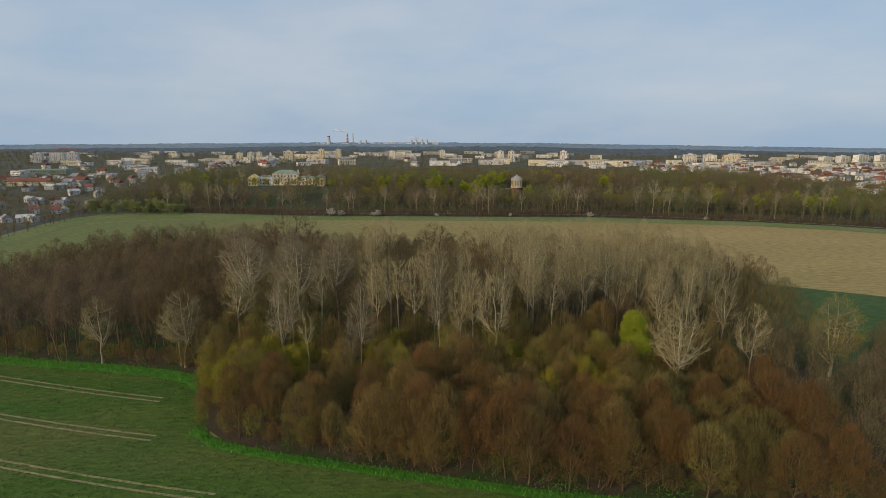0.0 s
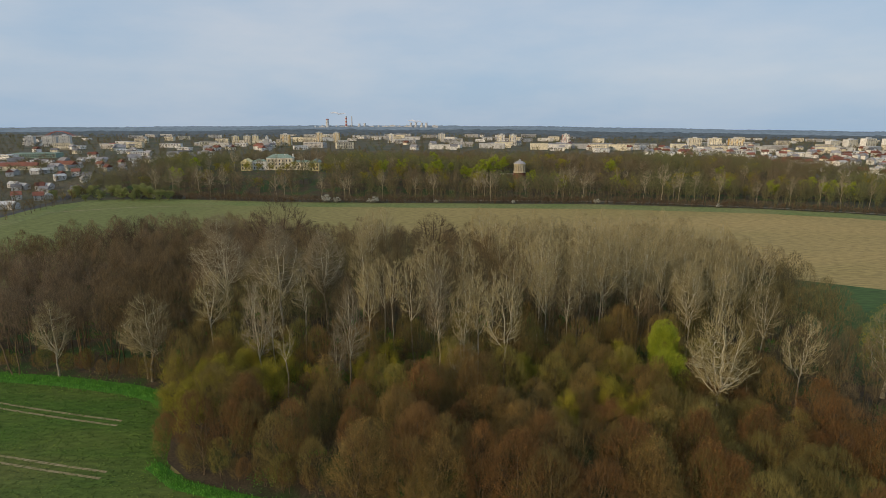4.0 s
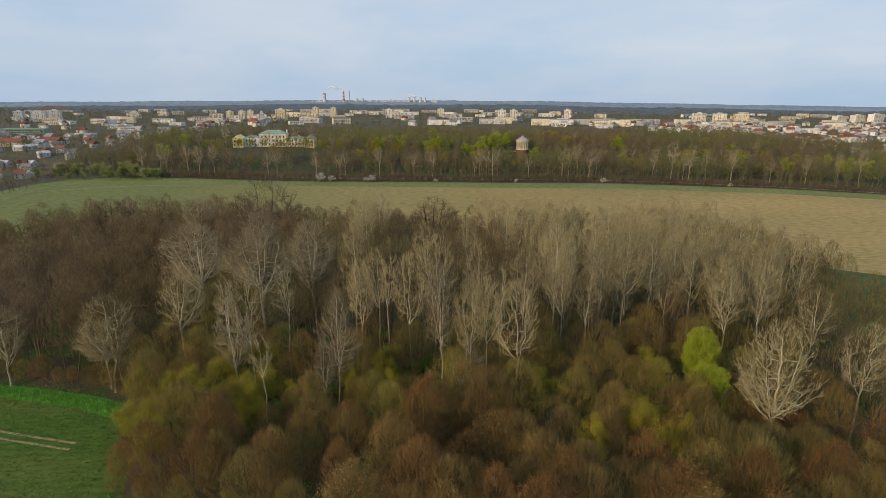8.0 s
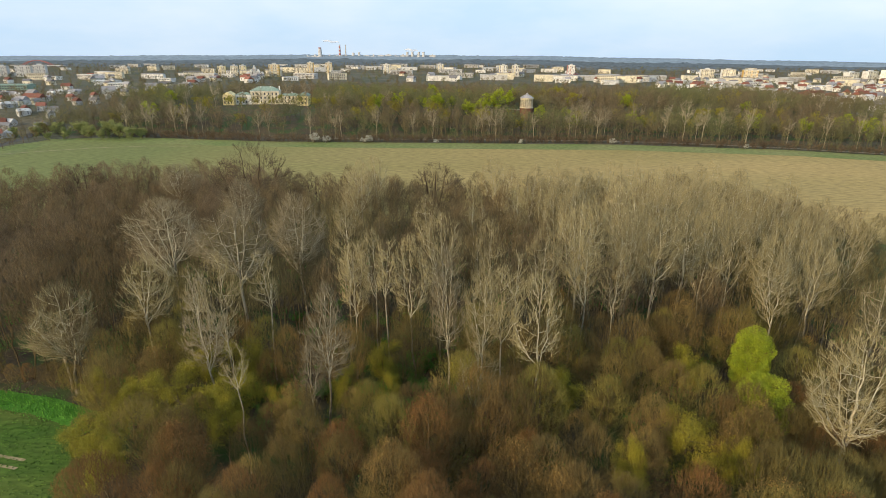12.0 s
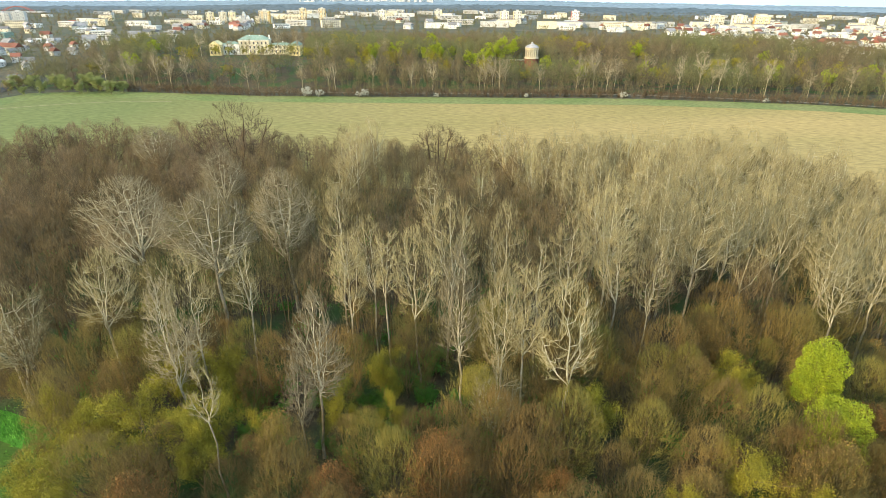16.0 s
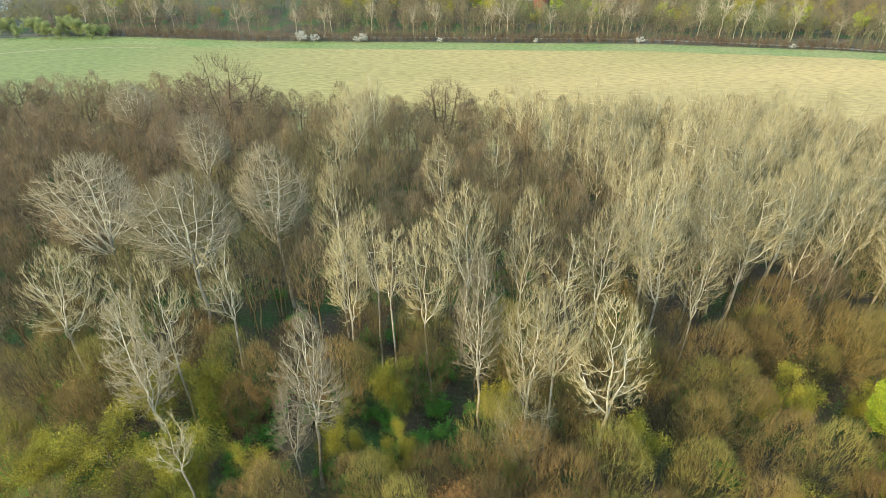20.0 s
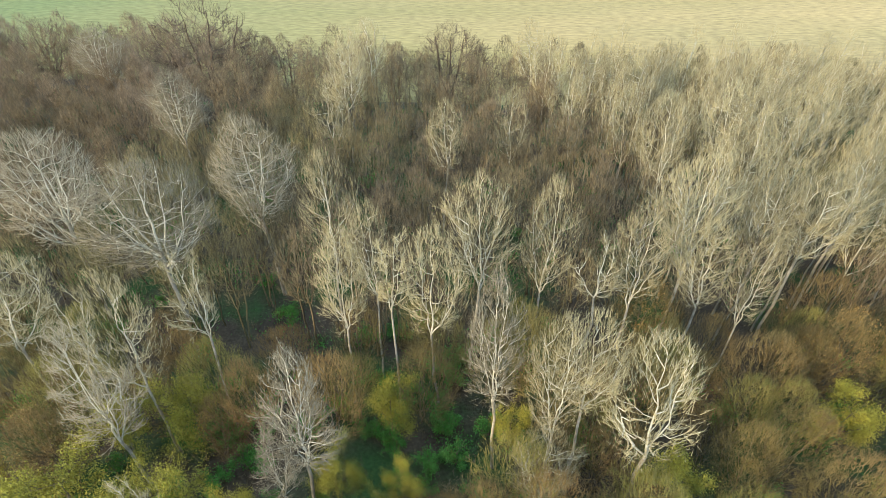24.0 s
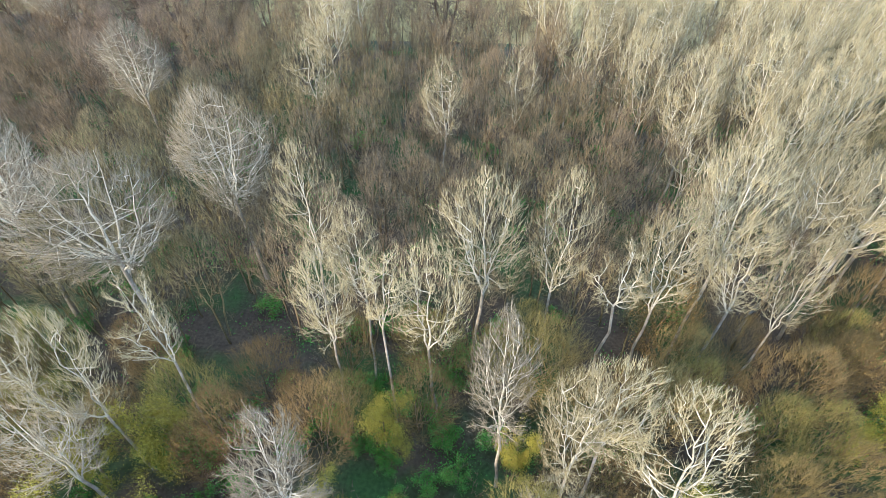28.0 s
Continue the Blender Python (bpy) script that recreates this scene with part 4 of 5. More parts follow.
for (x0, y0), (x1, y1) in zip(FRONT, FRONT[1:]):
    n = max(1, int(math.hypot(x1 - x0, y1 - y0) / 3.0))
    for i in range(n):
        q = (i + rnd.uniform(0, 0.8)) / n
        plant(BROWN[rnd.choice((0, 1, 3, 4, 2))], x0 + (x1 - x0) * q + rnd.uniform(-0.5, 0.8), y0 + (y1 - y0) * q + rnd.uniform(0.4, 1.8), rnd.uniform(0.3, 0.62), rnd.uniform(0, 360), rnd.uniform(1.0, 1.4),
              label="low brown budding bush at the wood edge")
SHRUB = [all_of(grow(140 + i, 3.2, 1.9, 0.05, 6, 3, 3, 0, thick=0.05, stems=2, twig=0.035, plain=2)) for i in range(3)]
mass("undergrowth", SHRUB, [(x, y, rnd.uniform(0.6, 1.3), rnd.uniform(0, 6.28), rnd.randrange(3)) for x, y in scatter(WOOD, 5.2, 12)], M_WOOD_MASS, "bare brown undergrowth beneath the trees", "undergrowth")

# ---- hedge along the far field ----

def hedge_y(x):
    if x < -130:
        return 443 + (-130 - x) * 0.16
    if x < 121:
        return 440.5
    return 440.5 - (x - 121) * 0.19 - max(0, x - 225) * 0.18


rh = random.Random(21)
mass("hedge", [all_of(grow(150 + i, 5, 2.2, 0.02, 6, 4, 4, 0, thick=0.07, stems=2, twig=0.08, plain=2)) for i in range(3)],
     [(x + rh.uniform(-1, 1), hedge_y(x) + rh.uniform(0, 9), rh.uniform(0.7, 1.5), rh.uniform(0, 6.28), rh.randrange(3)) for x in np.arange(-270, 335, 0.75)], M_HEDGE,
     "bare brown hedge of shrubs along the field", "hedge")
mass("hedge_saplings", [all_of(fork_tree(155 + i, 11, 1.9, 0.2, mains=3, side=4, twigs=3, fine=1, shell=60, thick=0.08, twig=0.06, widest=0.6, rise=0.9, stray=0.25, solid=False)) for i in range(3)],
     [(x + rh.uniform(-1, 1), hedge_y(x) + rh.uniform(1, 12), rh.uniform(0.6, 1.2), rh.uniform(0, 6.28), rh.randrange(3)) for x in np.arange(-230, 330, 1.3) if -60 < x < 130 or rh.random() < 0.4], M_PARK,
     "close row of slim brown saplings behind the hedge", "trees")
BLOSSOM = tree_kind("blossom_bush", leafed(160, 5, 3.0, 0.03, 70, 16, 0.22, 0.7), M_BARK_BROWN, M_TWIG_BROWN, "bush covered in white blossom beside the field", "bush", M_BLOSSOM, "blossoming bushes")
for x, s in ((-90, 1.25), (-82, 0.9), (-52, 1.0), (-56, 0.7), (118, 0.8), (54, 0.6), (-232, 0.8), (-5, 0.55), (204, 0.6)):
    plant(BLOSSOM, x, hedge_y(x) - 1, s, x * 7 % 360)

# ---- park trees on the scarp ----
PALE_FAR = [tree_kind("park_poplar", grow(170 + i, 29, 6.5, 0.34, 11, 6, 5, 0, thick=0.36, lift=0.12, upright=0.6, twig=0.06, vase=0.6, stray=0.45, shell=140, fringe=0.05), M_PALE_FAR, M_PALE_FAR, "tall pale bare tree behind the hedge",
                      group="pale trees along the park") for i in range(3)]
for x, y, s in ((-232, 462, 0.9), (-222, 470, 0.95), (-212, 460, 0.9), (-200, 470, 0.95), (-188, 462, 0.85), (-178, 466, 0.9), (-132, 452, 0.75), (-126, 456, 0.8), (-80, 462, 0.75), (-50, 470, 0.85),
                (-22, 460, 0.7), (-8, 464, 0.75), (28, 458, 0.85), (33, 462, 0.9), (38, 458, 0.85), (43, 466, 0.85), (66, 460, 0.7), (92, 462, 0.8), (98, 466, 0.85), (106, 470, 1.0), (113, 462, 0.8),
                (120, 468, 0.85), (160, 456, 0.85), (176, 460, 1.05), (186, 452, 1.0), (198, 450, 0.85), (216, 448, 1.0), (262, 432, 0.8), (282, 428, 0.85), (292, 420, 1.0)):
    plant(PALE_FAR[rh.randrange(3)], x, y, s, rh.uniform(0, 360), rh.uniform(0.7, 1.0))
for i in range(46):
    x = rh.uniform(-230, 400)
    y = rh.uniform(462, 560) - max(0, x - 121) * 0.24
    if (x - 71) ** 2 + (y - 530) ** 2 > 20 ** 2 and not -235 < x < -100:
        plant(PALE_FAR[i % 3], x, y, rh.uniform(0.62, 0.85), rh.uniform(0, 360), rh.uniform(0.7, 1.0))
PARK_GREEN = [tree_kind("park_tree", leafed(180 + i, 17, 4.6, 0.25, 90, 20, 0.34, 1.2), M_BARK_BROWN, M_TWIG_OLIVE, "park tree in fresh yellow-green leaf", leaf=M_LEAF_BRIGHT, group="park trees in leaf") for i in range(2)]
PARK_OLIVE = [tree_kind("park_tree", leafed(190 + i, 16, 4.8, 0.2, 80, 14, 0.3, 1.3), M_BARK_BROWN, M_TWIG_OLIVE, "park tree in dull olive new leaf", leaf=M_LEAF_YELLOW, group="park trees in leaf") for i in range(2)]
GREEN_SPOTS = [(-60, 512, 1.35), (-54, 518, 1.2), (-12, 520, 1.25), (-4, 522, 1.3), (22, 516, 1.2), (41, 524, 1.5), (34, 520, 1.25), (52, 535, 1.5), (80, 522, 1.0), (-40, 512, 1.1), (190, 480, 1.15),
               (232, 470, 1.15), (300, 448, 1.2), (312, 440, 1.1), (150, 500, 1.1), (110, 505, 1.1), (262, 455, 1.1), (-105, 520, 1.0), (-90, 525, 1.1), (-232, 500, 1.2)]
for i, (x, y, s) in enumerate(GREEN_SPOTS):
    plant((PARK_OLIVE if i in (0, 9, 10, 15, 17, 18) else PARK_GREEN)[i % 2], x, y, s, rh.uniform(0, 360))
WILLOW = [tree_kind("willow", leafed(195 + i, 11, 4.6, 0.06, 170, 34, 0.24, 1.1), M_BARK_BROWN, M_TWIG_OLIVE, "bushy willow in pale green leaf at the field corner", leaf=M_LEAF_WILLOW, group="willows") for i in range(2)]
for i, (x, y, s) in enumerate(((-268, 449, 0.8), (-252, 450, 1.0), (-243, 447, 0.7), (-232, 451, 1.15), (-216, 452, 0.75), (-275, 440, 0.6), (-300, 470, 0.9), (-292, 452, 0.8), (-283, 462, 1.0), (-262, 458, 1.15), (-241, 458, 1.2), (-222, 447, 0.9), (-310, 455, 0.7))):
    plant(WILLOW[i % 2], x, y, s, i * 77)
for i in range(112):
    x = rh.uniform(-280, 420)
    y = rh.uniform(485, 640) - max(0, x - 150) * 0.18
    if not (-235 < x < -110 and y > 512) and not (x > 320 and y > 500) and (x - 71) ** 2 + (y - 525) ** 2 > 22 ** 2:
        plant((PARK_GREEN if i % 5 == 0 else PARK_OLIVE)[i % 2], x, y, rh.uniform(0.8, 1.25), rh.uniform(0, 360))
PARK = [(-300, 470), (-250, 478), (-130, 472), (-20, 466), (121, 464), (240, 440), (320, 408), (420, 350), (470, 400), (400, 540), (335, 690), (250, 780), (120, 740), (0, 730), (-110, 690), (-230, 690), (-290, 620)]
clearings = [(-245, 456, 15), (-225, 458, 12), *[(a, b - 2, 6) for a, b, c in GREEN_SPOTS], (-185, 575, 42), (-150, 560, 38), (-205, 545, 30), (-160, 530, 30), (-135, 545, 24), (72, 520, 14), (72, 528, 14), (-180, 612, 40), (-140, 596, 26), (-150, 570, 18), (72, 538, 14), (72, 516, 12), (-105, 500, 14), (-108, 520, 10), (-112, 485, 12)]
mass("park_wood", [all_of(fork_tree(200 + i, 18, (5.0, 4.4, 5.4, 4.6, 5.2)[i], (0.26, 0.2, 0.3, 0.24, 0.28)[i], mains=5, side=3, twigs=2, fine=0, hairs=0, shell=230, thick=0.2, twig=0.11, widest=0.5, rise=0.5, stray=0.4, solid=False)) for i in range(5)],
     [(x, y, rh.uniform(0.8, 1.18), rh.uniform(0, 6.28), rh.randrange(5)) for x, y in scatter(PARK, 8.2, 31, clearings) if y < 690] + [(-226 + 7.5 * i, 574 + 9 * (i % 3), 0.6 + 0.05 * (i * 5 % 4), i * 1.7, i % 5) for i in range(14)], M_PARK, "brown and olive trees of the park slope", "trees")

for i in range(16):
    plant(PALE_FAR[i % 3] if i % 3 == 0 else PARK_OLIVE[i % 2], -222 + i * 6.6 + rh.uniform(-2, 2), rh.uniform(545, 585), rh.uniform(0.62, 0.95), rh.uniform(0, 360))

cells_v, cells_f = [], []
for px in range(-300, 520, 20):
    for py in range(460, 780, 10):
        if inside(px + 10, py + 5, PARK):
            k = len(cells_v)
            cells_v += [(a, b, land(a, b) + 0.12) for a, b in ((px, py), (px + 20, py), (px + 20, py + 10), (px, py + 10))]
            cells_f.append((k, k + 1, k + 2, k + 3))
tagged(new("park_floor", mesh_of("park_floor", cells_v, cells_f, M_LITTER)), "brown leaf litter and thin grass under the park trees", "park floor", kind="structure")

# ---- temple on the scarp ----
def temple(x, y):
    z = 8.6
    t = empty("temple", x, y, z)
    child("substructure", mesh_of("substructure", *lathe([(6.0, -3.0), (6.0, 0.2), (5.8, 0.3), (5.8, 6.6), (6.1, 6.7), (6.1, 7.2)], 32), M_BRICK), t, "round red brick substructure")
    child("step_ring", mesh_of("step_ring", *lathe([(5.9, 7.2), (5.9, 7.7), (5.6, 7.7), (5.6, 8.1)], 32), M_STONE), t)
    child("cella", mesh_of("cella", *lathe([(3.6, 8.1), (3.6, 14.4)], 28), M_STONE), t)
    col = mesh_of("column", *lathe([(0.55, 0), (0.55, 0.3), (0.42, 0.4), (0.36, 5.2), (0.56, 5.6), (0.56, 5.9)], 10), M_STONE)
    for i in range(18):
        c = child("column", col, t)
        c.matrix_basis = pose(4.95 * math.cos(i * math.pi / 9), 4.95 * math.sin(i * math.pi / 9), 8.1)
    child("entablature", mesh_of("entablature", *lathe([(5.4, 14.0), (5.4, 14.9), (5.8, 15.1), (5.8, 15.6)], 32), M_STONE), t)
    child("roof", mesh_of("roof", *lathe([(5.7, 15.6), (4.6, 16.5), (3.0, 17.4), (1.2, 18.2), (0.9, 19.0), (0.5, 19.6)], 28), M_ROOF_GREY), t, "shallow grey dome")
    child("terrace", mesh_of("terrace", *box(-19, -5, -1, 9, -3, 5.2), M_BRICK), t, "brick terrace wall")
    rail = joined([box(-19, -5, -1.1, -0.8, 6.1, 6.3), *[box(-19 + i, -18.7 + i, -1.1, -0.8, 5.2, 6.1) for i in range(0, 14)]])
    child("balustrade", mesh_of("balustrade", *rail, M_STONE), t, "pale stone balustrade")
    tagged(t, "round columned stone temple on a red brick base", "temple")


temple(71.5, 538)
for x, y, s in ((60, 530, 0.5), (85, 530, 0.6), (56, 534, 0.6)):
    plant(PARK_OLIVE[int(x) % 2], x, y, s, x * 13 % 360)


# ---- palace ----
def windows_row(parent, x0, x1, y, z, n, w, h, mat=M_PANE, face=-1):
    me = mesh_of("window", *box(-w / 2, w / 2, -0.12, 0.12, 0, h), mat)
    for i in range(n):
        o = child("window", me, parent)
        o.matrix_basis = pose(x0 + (x1 - x0) * (i + 0.5) / n, y, z)


def palace(x, y, rz):
    z = 12.0
    p = empty("palace", x, y, z, rz)
    p.matrix_basis = p.matrix_basis @ Matrix.Diagonal((0.84, 0.84, 0.88, 1))
    # main block
    child("main_wall", mesh_of("main_wall", *box(-17, 15, -5, 11, -2, 13.5), M_CREAM), p)
    child("main_roof", mesh_of("main_roof", *hip(-17, 15, -5, 11, 13.5, 4.4, 0.8), M_COPPER), p, "green copper roof")
    child("left_pavilion", mesh_of("left_pavilion", *joined([box(-46, -34, -16, 2, -2, 9)]), M_YELLOW), p)
    child("pediment", mesh_of("pediment", [(-46.4, -16.3, 9), (-33.6, -16.3, 9), (-40, -16.3, 13), (-46.4, 2, 9), (-33.6, 2, 9), (-40, 2, 13)], [(0, 1, 2), (5, 4, 3), (0, 2, 5, 3), (2, 1, 4, 5), (1, 0, 3, 4)], M_YELLOW), p)
    child("left_wing", mesh_of("left_wing", *box(-34, -17, -6, 4, -2, 9.5), M_WHITE), p)
    child("left_wing_roof", mesh_of("left_wing_roof", *hip(-34, -17, -6, 4, 9.5, 2.5), M_COPPER), p)
    child("right_wing", mesh_of("right_wing", *box(15, 38, -4, 5, -2, 8), M_CREAM), p)
    child("right_wing_roof", mesh_of("right_wing_roof", *hip(15, 38, -4, 5, 8, 2.5), M_COPPER), p)
    child("right_pavilion", mesh_of("right_pavilion", *box(38, 50, -24, 4, -2, 9), M_YELLOW), p)
    child("right_pavilion_roof", mesh_of("right_pavilion_roof", [(37.5, -24.4, 9), (50.5, -24.4, 9), (44, -24.4, 12.6), (37.5, 4, 9), (50.5, 4, 9), (44, 4, 12.6)],
                                         [(0, 1, 2), (5, 4, 3), (0, 2, 5, 3), (2, 1, 4, 5), (1, 0, 3, 4)], M_COPPER), p, "green copper gabled roof")
    child("cornice", mesh_of("cornice", *box(-17.5, 15.5, -5.5, 11.5, 12.8, 13.5), M_WHITE), p)
    for k in range(3):
        windows_row(p, -16, 14, -5, 0.8 + 4.2 * k, 7, 1.4, 2.4)
    for k in range(2):
        windows_row(p, -33.5, -20.5, -6, 0.8 + 4.2 * k, 4, 1.3, 2.4)
        windows_row(p, -45.5, -34.5, -16, 0.8 + 4.2 * k, 3, 1.3, 2.4)
        windows_row(p, 15.5, 37.5, -4, 0.8 + 4.2 * k, 5, 1.3, 2.4)
        windows_row(p, 38.5, 49.5, -24, 0.8 + 4.2 * k, 3, 1.3, 2.4)
    for cx in (-16, -6, 5, 15, -27, 29):
        zz = 16.5 if abs(cx) < 16 else 10.5
        child("chimney", mesh_of("chimney", *box(cx - 0.6, cx + 0.6, 1, 2.2, zz - 3, zz + 1.6), M_WHITE), p)
    tagged(p, "yellow neoclassical palace with green copper roofs", "palace")


palace(-173, 612, 6)


# ---- town: tower blocks ----
def tower_block(x, y, w, d, storeys, wall, side, label, rz=0.0, ends=None):
    h = storeys * 2.9 + 1.2
    b = empty("tower_block", x, y, land(x, y), rz)
    child("wall", mesh_of("wall", *box(-w / 2, w / 2, -d / 2, d / 2, -1, h), wall), b)
    for sx in (-1, 1):
        child("end_panel", mesh_of("end_panel", *box(sx * w / 2 - 0.15, sx * w / 2 + 0.15, -d / 2 - 0.1, d / 2 + 0.1, -1, h + 0.2), side), b)
    child("roof", mesh_of("roof", *joined([box(-w / 2 - 0.3, w / 2 + 0.3, -d / 2 - 0.3, d / 2 + 0.3, h, h + 0.6), box(-w / 6, w / 6, -d / 5, d / 5, h + 0.6, h + 3)]), M_CONCRETE), b)
    n = max(3, int(w / 3.6))
    pane = mesh_of("window", *box(-0.9, 0.9, -0.1, 0.1, 0, 1.4), M_PANE)
    balcony = mesh_of("balcony", *box(-w / n * 0.42, w / n * 0.42, -0.9, 0.0, -0.1, 1.0), side)
    for k in range(storeys):
        for i in range(n):
            at = -w / 2 + w * (i + 0.5) / n
            if i % 3 == 1:
                o = child("balcony", balcony, b)
                o.matrix_basis = pose(at, -d / 2, 0.6 + k * 2.9)
            else:
                o = child("window", pane, b)
                o.matrix_basis = pose(at, -d / 2, 1.4 + k * 2.9)
    return tagged(b, label, "apartment block", "tower blocks in the town")


for x, y, w, d, st, wall, side, lab in (
        (-511, 1400, 18, 14, 10, M_CREAM, M_YELLOW, "tall cream apartment block"), (-482, 1400, 18, 14, 10, M_CREAM, M_WHITE, "tall cream apartment block"), (-463, 1404, 16, 14, 10, M_CREAM, M_YELLOW, "tall cream apartment block"),
        (-346, 1250, 24, 16, 11, M_CREAM, M_ORANGE, "cream and orange apartment block"), (-327, 1500, 18, 14, 11, M_CREAM, M_ORANGE, "cream and orange apartment block"),
        (-281, 1500, 18, 14, 11, M_CREAM, M_ORANGE, "cream and orange apartment block"), (-138, 1500, 19, 14, 10, M_WHITE, M_YELLOW, "white and yellow apartment block"),
        (-4, 1600, 22, 14, 10, M_WHITE, M_YELLOW, "white and yellow apartment block"), (136, 1330, 20, 14, 11, M_WHITE, M_YELLOW, "white and yellow apartment block"),
        (163, 1330, 19, 14, 11, M_WHITE, M_YELLOW, "white and yellow apartment block"), (299, 1390, 20, 14, 11, M_WHITE, M_REDPAINT, "red and white apartment block"),
        (597, 1350, 34, 14, 11, M_CREAM, M_WHITE, "broad cream apartment block"), (640, 1340, 34, 14, 11, M_CREAM, M_WHITE, "broad cream apartment block"),
        (684, 1330, 36, 14, 11, M_CREAM, M_ORANGE, "broad cream apartment block"), (-905, 1310, 34, 16, 10, M_WHITE, M_GREY, "tall pale grey apartment block"),
        (-866, 1304, 28, 16, 11, M_WHITE, M_GREY, "tall pale grey apartment block"), (-955, 1316, 22, 16, 10, M_WHITE, M_GREY, "tall pale grey apartment block")):
    tower_block(x, y, w * 0.82, d, round(st * 0.74), wall, side, lab, math.degrees(math.atan2(-x, y)) * 0.5)
for i, (x, y, w, st) in enumerate(((960, 1400, 40, 8), (1000, 1395, 40, 10), (1040, 1390, 44, 11), (1085, 1380, 44, 11), (1130, 1370, 40, 10), (1175, 1360, 40, 9), (1220, 1350, 46, 10), (1270, 1340, 50, 10))):
    tower_block(x, y, w * 0.9, 14, round(st * 0.74), M_CREAM, M_WHITE, "long stepped cream apartment block", 24)


church = empty("church", -376, 1215, land(-376, 1215), 10)
for i, (cx, hh) in enumerate(((-14, 12), (-7, 17), (0, 24), (7, 17), (14, 12))):
    child("gable_bay", mesh_of("gable_bay", *joined([box(cx - 3, cx + 3, -6, 8, -1, hh * 0.7)]), M_GREY), church)
    child("roof_bay", mesh_of("roof_bay", [(cx - 3.2, -6.2, hh * 0.7), (cx + 3.2, -6.2, hh * 0.7), (cx, -6.2, hh), (cx - 3.2, 8, hh * 0.7), (cx + 3.2, 8, hh * 0.7), (cx, 8, hh)],
                              [(0, 1, 2), (5, 4, 3), (0, 2, 5, 3), (2, 1, 4, 5), (1, 0, 3, 4)], M_WHITE), church)
tagged(church, "modern church with steep stepped white gables", "church")


# ---- town: slab blocks and houses ----
def slab_kind(name, w, d, storeys, wall, roof):
    h = storeys * 2.9 + 0.8
    strips = joined([box(-w / 2 + 1 + i * 3.4, -w / 2 + 2.9 + i * 3.4, -d / 2 - 0.08, -d / 2 + 0.1, 1.2 + k * 2.9, 2.6 + k * 2.9) for k in range(storeys) for i in range(int((w - 2) / 3.4))])
    return [("wall", mesh_of("wall", *box(-w / 2, w / 2, -d / 2, d / 2, -2, h), wall)), ("roof", mesh_of("roof", *box(-w / 2 - 0.4, w / 2 + 0.4, -d / 2 - 0.4, d / 2 + 0.4, h, h + 0.5), roof)),
            ("glazing", mesh_of("glazing", *strips, M_PANE))]


def house_kind(w, d, h, rise, wall, roof):
    panes = joined([box(x - 0.6, x + 0.6, -d / 2 - 0.07, -d / 2 + 0.1, z, z + 1.4) for x in (-w * 0.28, w * 0.28) for z in (1.0, h - 2.0)])
    gables = joined([box(-w / 2, w / 2, -d / 2, d / 2, -2, h)])
    return [("wall", mesh_of("wall", *gables, wall)), ("roof", mesh_of("roof", *gable(-w / 2, w / 2, -d / 2, d / 2, h, rise), roof)), ("glazing", mesh_of("glazing", *panes, M_PANE)),
            ("chimney", mesh_of("chimney", *box(w * 0.2, w * 0.2 + 0.8, 0.6, 1.4, h, h + rise + 1.0), M_BRICK))]


def settle(name, parts, x, y, rz, label, category, group):
    e = empty(name, x, y, land(x, y), rz)
    roof = None
    for nm, me in parts:
        o = child(nm, me, roof if nm == "chimney" else e)
        if nm == "roof":
            roof = o
        if nm == "glazing":
            o["kind"] = "stuff"
    return tagged(e, label, category, group)


SLABS = [(slab_kind("slab", 46, 11, 3, M_WHITE, M_ROOF_GREY), "long white low-rise apartment block"), (slab_kind("slab", 34, 11, 4, M_CREAM, M_ROOF_GREY), "long cream low-rise apartment block"),
         (slab_kind("slab", 52, 12, 3, M_GREY, M_CONCRETE), "long grey low-rise block"), (slab_kind("slab", 26, 14, 2, M_WHITE, M_CONCRETE), "white flat-roofed building among bare trees")]
HOUSES = [(house_kind(12, 10, 6, 4, M_WHITE, M_TILE), "white house with a red tiled roof"), (house_kind(11, 10, 6, 3.5, M_CREAM, M_ROOF_GREY), "cream house with a grey roof"),
          (house_kind(14, 10, 6, 4.5, M_WHITE, M_ROOF_GREY), "white house with a grey gabled roof"), (house_kind(12, 11, 5, 4.5, M_CREAM, M_TILE), "cream house with a red roof"),
          (house_kind(16, 10, 6.5, 1.5, M_WHITE, M_CONCRETE), "white box house with a flat roof")]
HOUSES_GREY = [(house_kind(11, 9, 5, 3.5, M_GREY, M_ROOF_GREY), "grey house with a dark roof"), (house_kind(13, 9, 5, 3, M_GREY, M_CONCRETE), "grey house with a pale metal roof"),
               (house_kind(10, 9, 5.5, 4, M_GREY, M_TILE), "grey house with a dull red roof")]
rt = random.Random(41)
count = 0
while count < 112:
    x, y = rt.uniform(-1300, 1600), rt.uniform(820, 2150)
    if abs(x) > y * 0.86 or (-420 < x < 330 and y < 1020) or (x > 330 and y < 1080):
        continue
    k, lab = rt.choice(SLABS + SLABS[3:] * 2)
    settle("apartment_block", k, x, y, rt.uniform(-30, 30), lab, "apartment block", "low-rise blocks in the town")
    count += 1
count = 0
